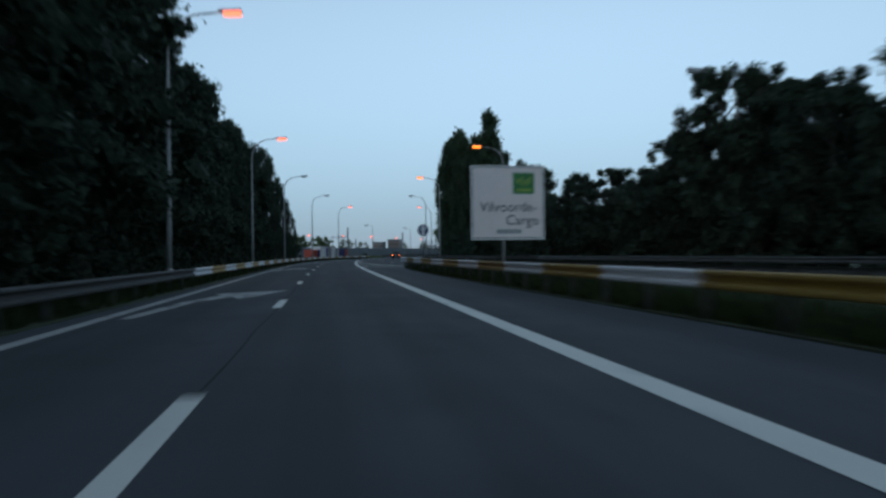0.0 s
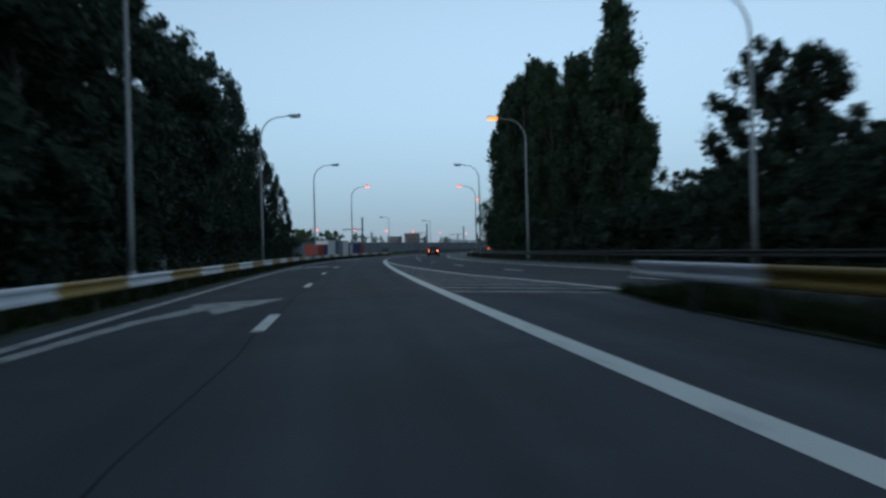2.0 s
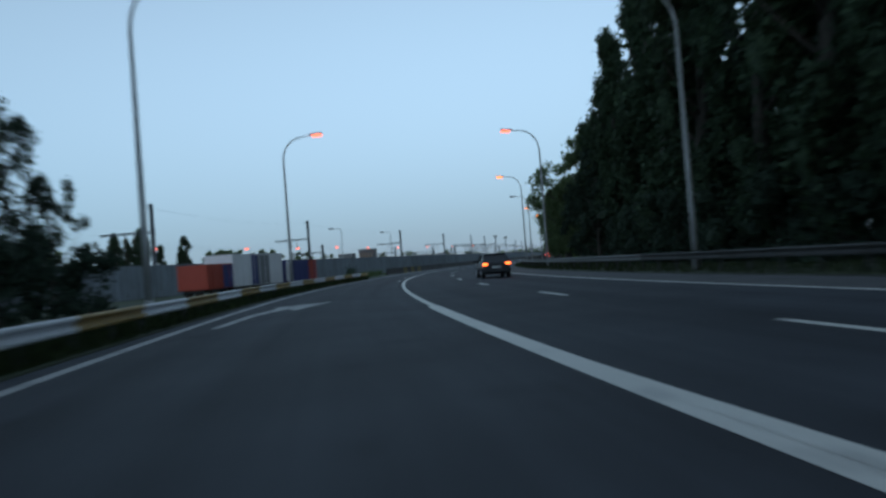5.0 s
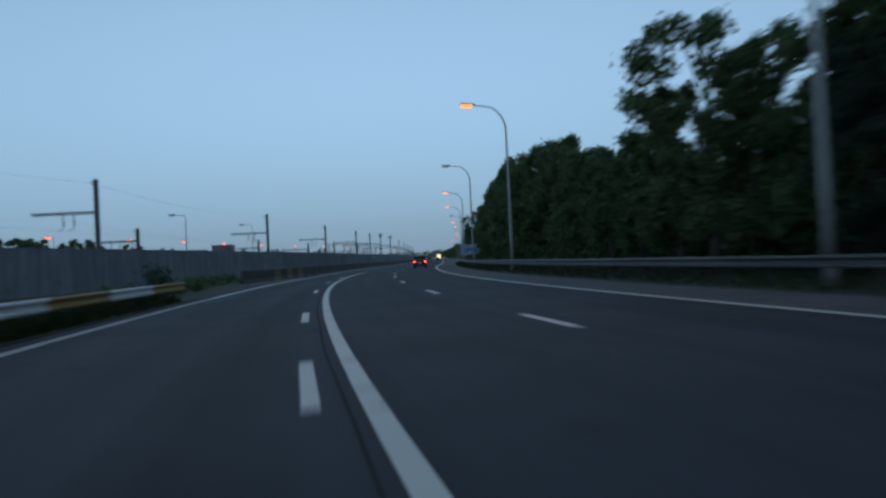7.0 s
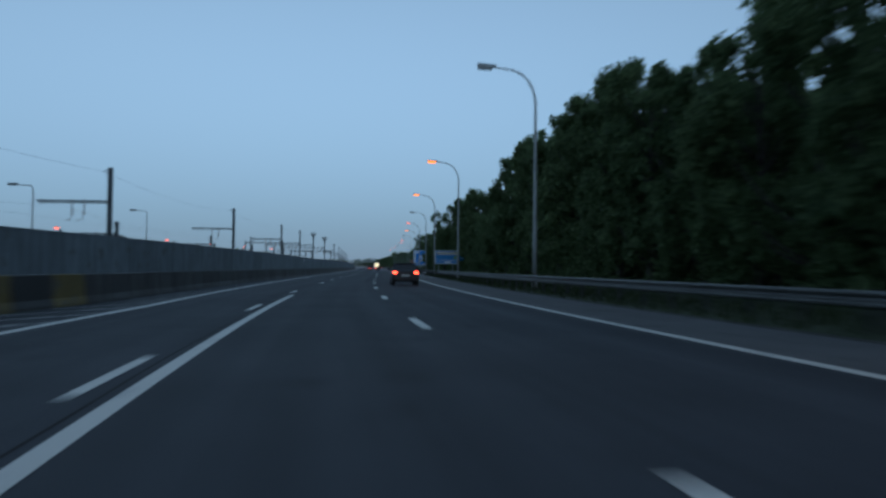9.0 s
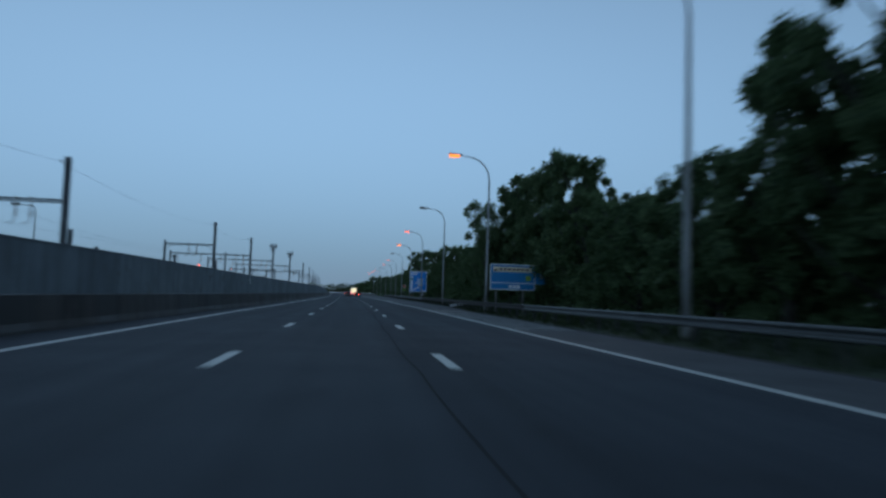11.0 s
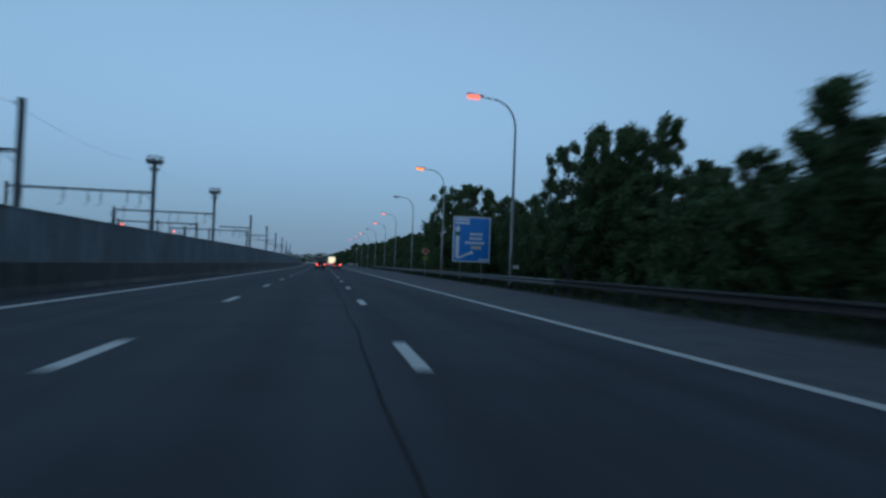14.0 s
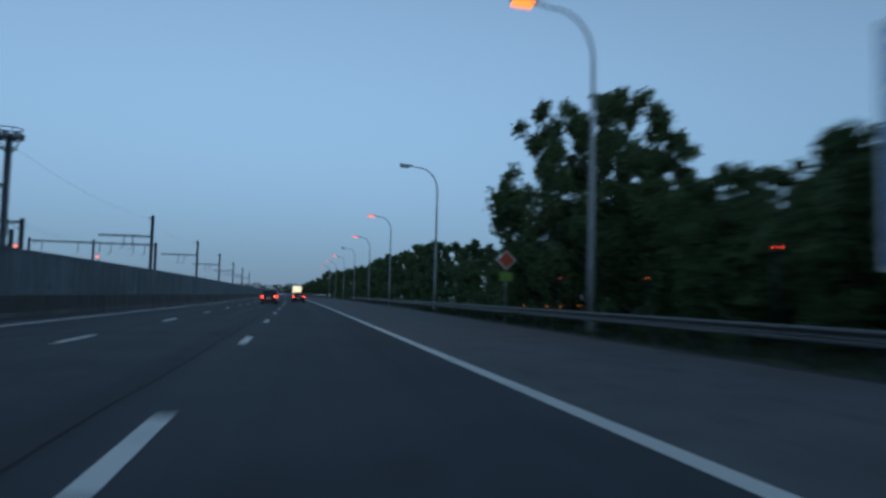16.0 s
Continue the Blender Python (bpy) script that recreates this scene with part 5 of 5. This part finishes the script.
def car(paint, label, van=False, tail=None):
    root = thing("car", label, "car", "cars on the road")
    hw = 0.88
    top = 1.45 if not van else 1.75
    lower = [(-2.15, 0.32, 0.86), (-2.12, 0.28, 0.98), (-1.5, 0.22, 1.0), (0, 0.2, 0.97), (1.2, 0.22, 0.92), (1.95, 0.26, 0.78), (2.18, 0.34, 0.62)]
    bm = bmesh.new()
    rings = []
    for y, z0, z1 in lower:
        w = hw * (0.94 if abs(y) > 2 else 1.0)
        zm = (z0 + z1) / 2
        rings.append([bm.verts.new(c) for c in ((-w * 0.92, y, z0), (-w, y, zm), (-w * 0.95, y, z1), (-w * 0.5, y, z1 + 0.03), (w * 0.5, y, z1 + 0.03), (w * 0.95, y, z1), (w, y, zm), (w * 0.92, y, z0))])
    for r0, r1 in zip(rings, rings[1:]):
        for k in range(8):
            bm.faces.new((r0[k], r0[(k + 1) % 8], r1[(k + 1) % 8], r1[k]))
    bm.faces.new(rings[0][::-1])
    bm.faces.new(rings[-1])
    bmesh.ops.recalc_face_normals(bm, faces=bm.faces)
    part("body", bm, paint, root, smooth=False)
    # cabin: glass band under a painted roof
    base = [(-1.95 if not van else -2.08, 0.98), (1.05, 0.95)]
    roof = [(-1.25 if not van else -1.95, top), (0.25, top)]
    bm = bmesh.new()
    b = [bm.verts.new(c) for c in ((-0.8, base[0][0], 0.97), (0.8, base[0][0], 0.97), (0.8, base[1][0], 0.94), (-0.8, base[1][0], 0.94))]
    t = [bm.verts.new(c) for c in ((-0.62, roof[0][0], top - 0.06), (0.62, roof[0][0], top - 0.06), (0.62, roof[1][0], top - 0.06), (-0.62, roof[1][0], top - 0.06))]
    for k in range(4):
        bm.faces.new((b[k], b[(k + 1) % 4], t[(k + 1) % 4], t[k]))
    bm.faces.new(t)
    part("windows", bm, GLASS, root, "dark glass")
    bm = bmesh.new()
    box(bm, -0.64, 0.64, roof[0][0] - 0.05, roof[1][0] + 0.05, top - 0.06, top, 0.025)
    for sx in (-1, 1):
        for (y0, y1) in ((base[0][0], roof[0][0]), (base[1][0], roof[1][0])):
            tube(bm, [(sx * 0.8, y0, 0.97), (sx * 0.63, y1, top - 0.04)], 0.045, 5)
        tube(bm, [(sx * 0.81, -0.35, 0.97), (sx * 0.635, -0.4, top - 0.04)], 0.04, 5)
    part("roof", bm, paint, root)
    bm = bmesh.new()
    box(bm, -0.84, 0.84, -2.22, -2.1, 0.34, 0.56, 0.04)
    part("bumper", bm, paint, root)
    for sx in (-1, 1):
        part("tail_lamp", slab(sx * 0.68 - 0.13, sx * 0.68 + 0.13, 0.77, 0.9, -2.2, -2.1, 0.02), tail or TAIL, root, "lit tail lamp")
        for y in (-1.35, 1.35):
            bm = bmesh.new()
            tube(bm, [(sx * 0.66, y, 0.32), (sx * 0.87, y, 0.32)], 0.32, 20)
            wheel = part("wheel", bm, RUBBER, root)
            bm = bmesh.new()
            tube(bm, [(sx * 0.86, y, 0.32), (sx * 0.885, y, 0.32)], 0.2, 16)
            part("rim", bm, RIM, wheel)
        part("mirror", slab(sx * 0.98 - 0.09, sx * 0.98 + 0.09, 0.98, 1.1, 0.72, 0.82, 0.02), paint, root)
    part("plate", slab(-0.26, 0.26, 0.6, 0.71, -2.2, -2.12), PLATE, root)
    part("third_brake_lamp", slab(-0.12, 0.12, 1.3, 1.33, roof[0][0] - 0.12, roof[0][0] - 0.05), DARK_LENS, root)
    return root


CARS = [(158.5, 5.6, CAR_DARK, "dark saloon car with lit tail lamps in the traffic lane", False),
        (256.0, 5.6, CAR_DARK, "dark saloon car with lit tail lamps in the traffic lane", False),
        (477.0, 2.0, CAR_DARK, "dark saloon car with lit tail lamps in the traffic lane", False), (489.0, 2.0, CAR_SILVER, "silver car with lit tail lamps in the traffic lane", True), (494.0, 5.4, CAR_DARK, "dark saloon car with lit tail lamps in the traffic lane", False)]
for s, d, paint, label, van in CARS:
    car(paint, label, van, TAIL_ORANGE if s < 200 else TAIL).matrix_basis = at(s, d)
# a lorry far ahead; the pale lit look of its rear is given as emission
lorry = thing("lorry", "far box lorry with a pale lit rear", "lorry")
part("box", slab(-1.25, 1.25, 0.9, 3.6, 0, 7.5, 0.04), TRAILER_WHITE, lorry)
part("rear_panel", slab(-1.1, 1.1, 1.3, 3.3, -0.03, -0.004), GLOW_WHITE, lorry, "pale lit rear panel")
part("underframe", slab(-1.0, 1.0, 0.5, 0.9, 0, 9.4), PLASTIC, lorry)
part("cab", slab(-1.2, 1.2, 0.7, 3.0, 7.7, 9.6, 0.1), CAR_DARK, lorry)
for sx in (-1, 1):
    part("tail_lamp", slab(sx * 0.95 - 0.15, sx * 0.95 + 0.15, 0.72, 0.88, -0.05, 0.0), TAIL, lorry)
    for y in (1.6, 8.4):
        bm = bmesh.new()
        tube(bm, [(sx * 0.8, y, 0.48), (sx * 1.1, y, 0.48)], 0.48, 18)
        part("wheel", bm, RUBBER, lorry)
lorry.matrix_basis = at(590, 6.6)

# ---- white ramp where one guard rail dips behind the next ----
ramp = thing("rail_end", "white painted sloping end piece of a guard rail", "rail end")
bm = bmesh.new()
tube(bm, [(0, 0, 0.12), (0.9, 0.1, 0.3), (2.0, 0.25, 0.52)], [0.1, 0.11, 0.1], 6)
part("beam", bm, RAIL_WHITE, ramp)
for x in (0.3, 1.7):
    part("foot", slab(x - 0.05, x + 0.05, -0.1, 0.16 + x * 0.16, -0.05, 0.05), GALV, ramp)
ramp.matrix_basis = at(328.5, 11.3, 0.1)
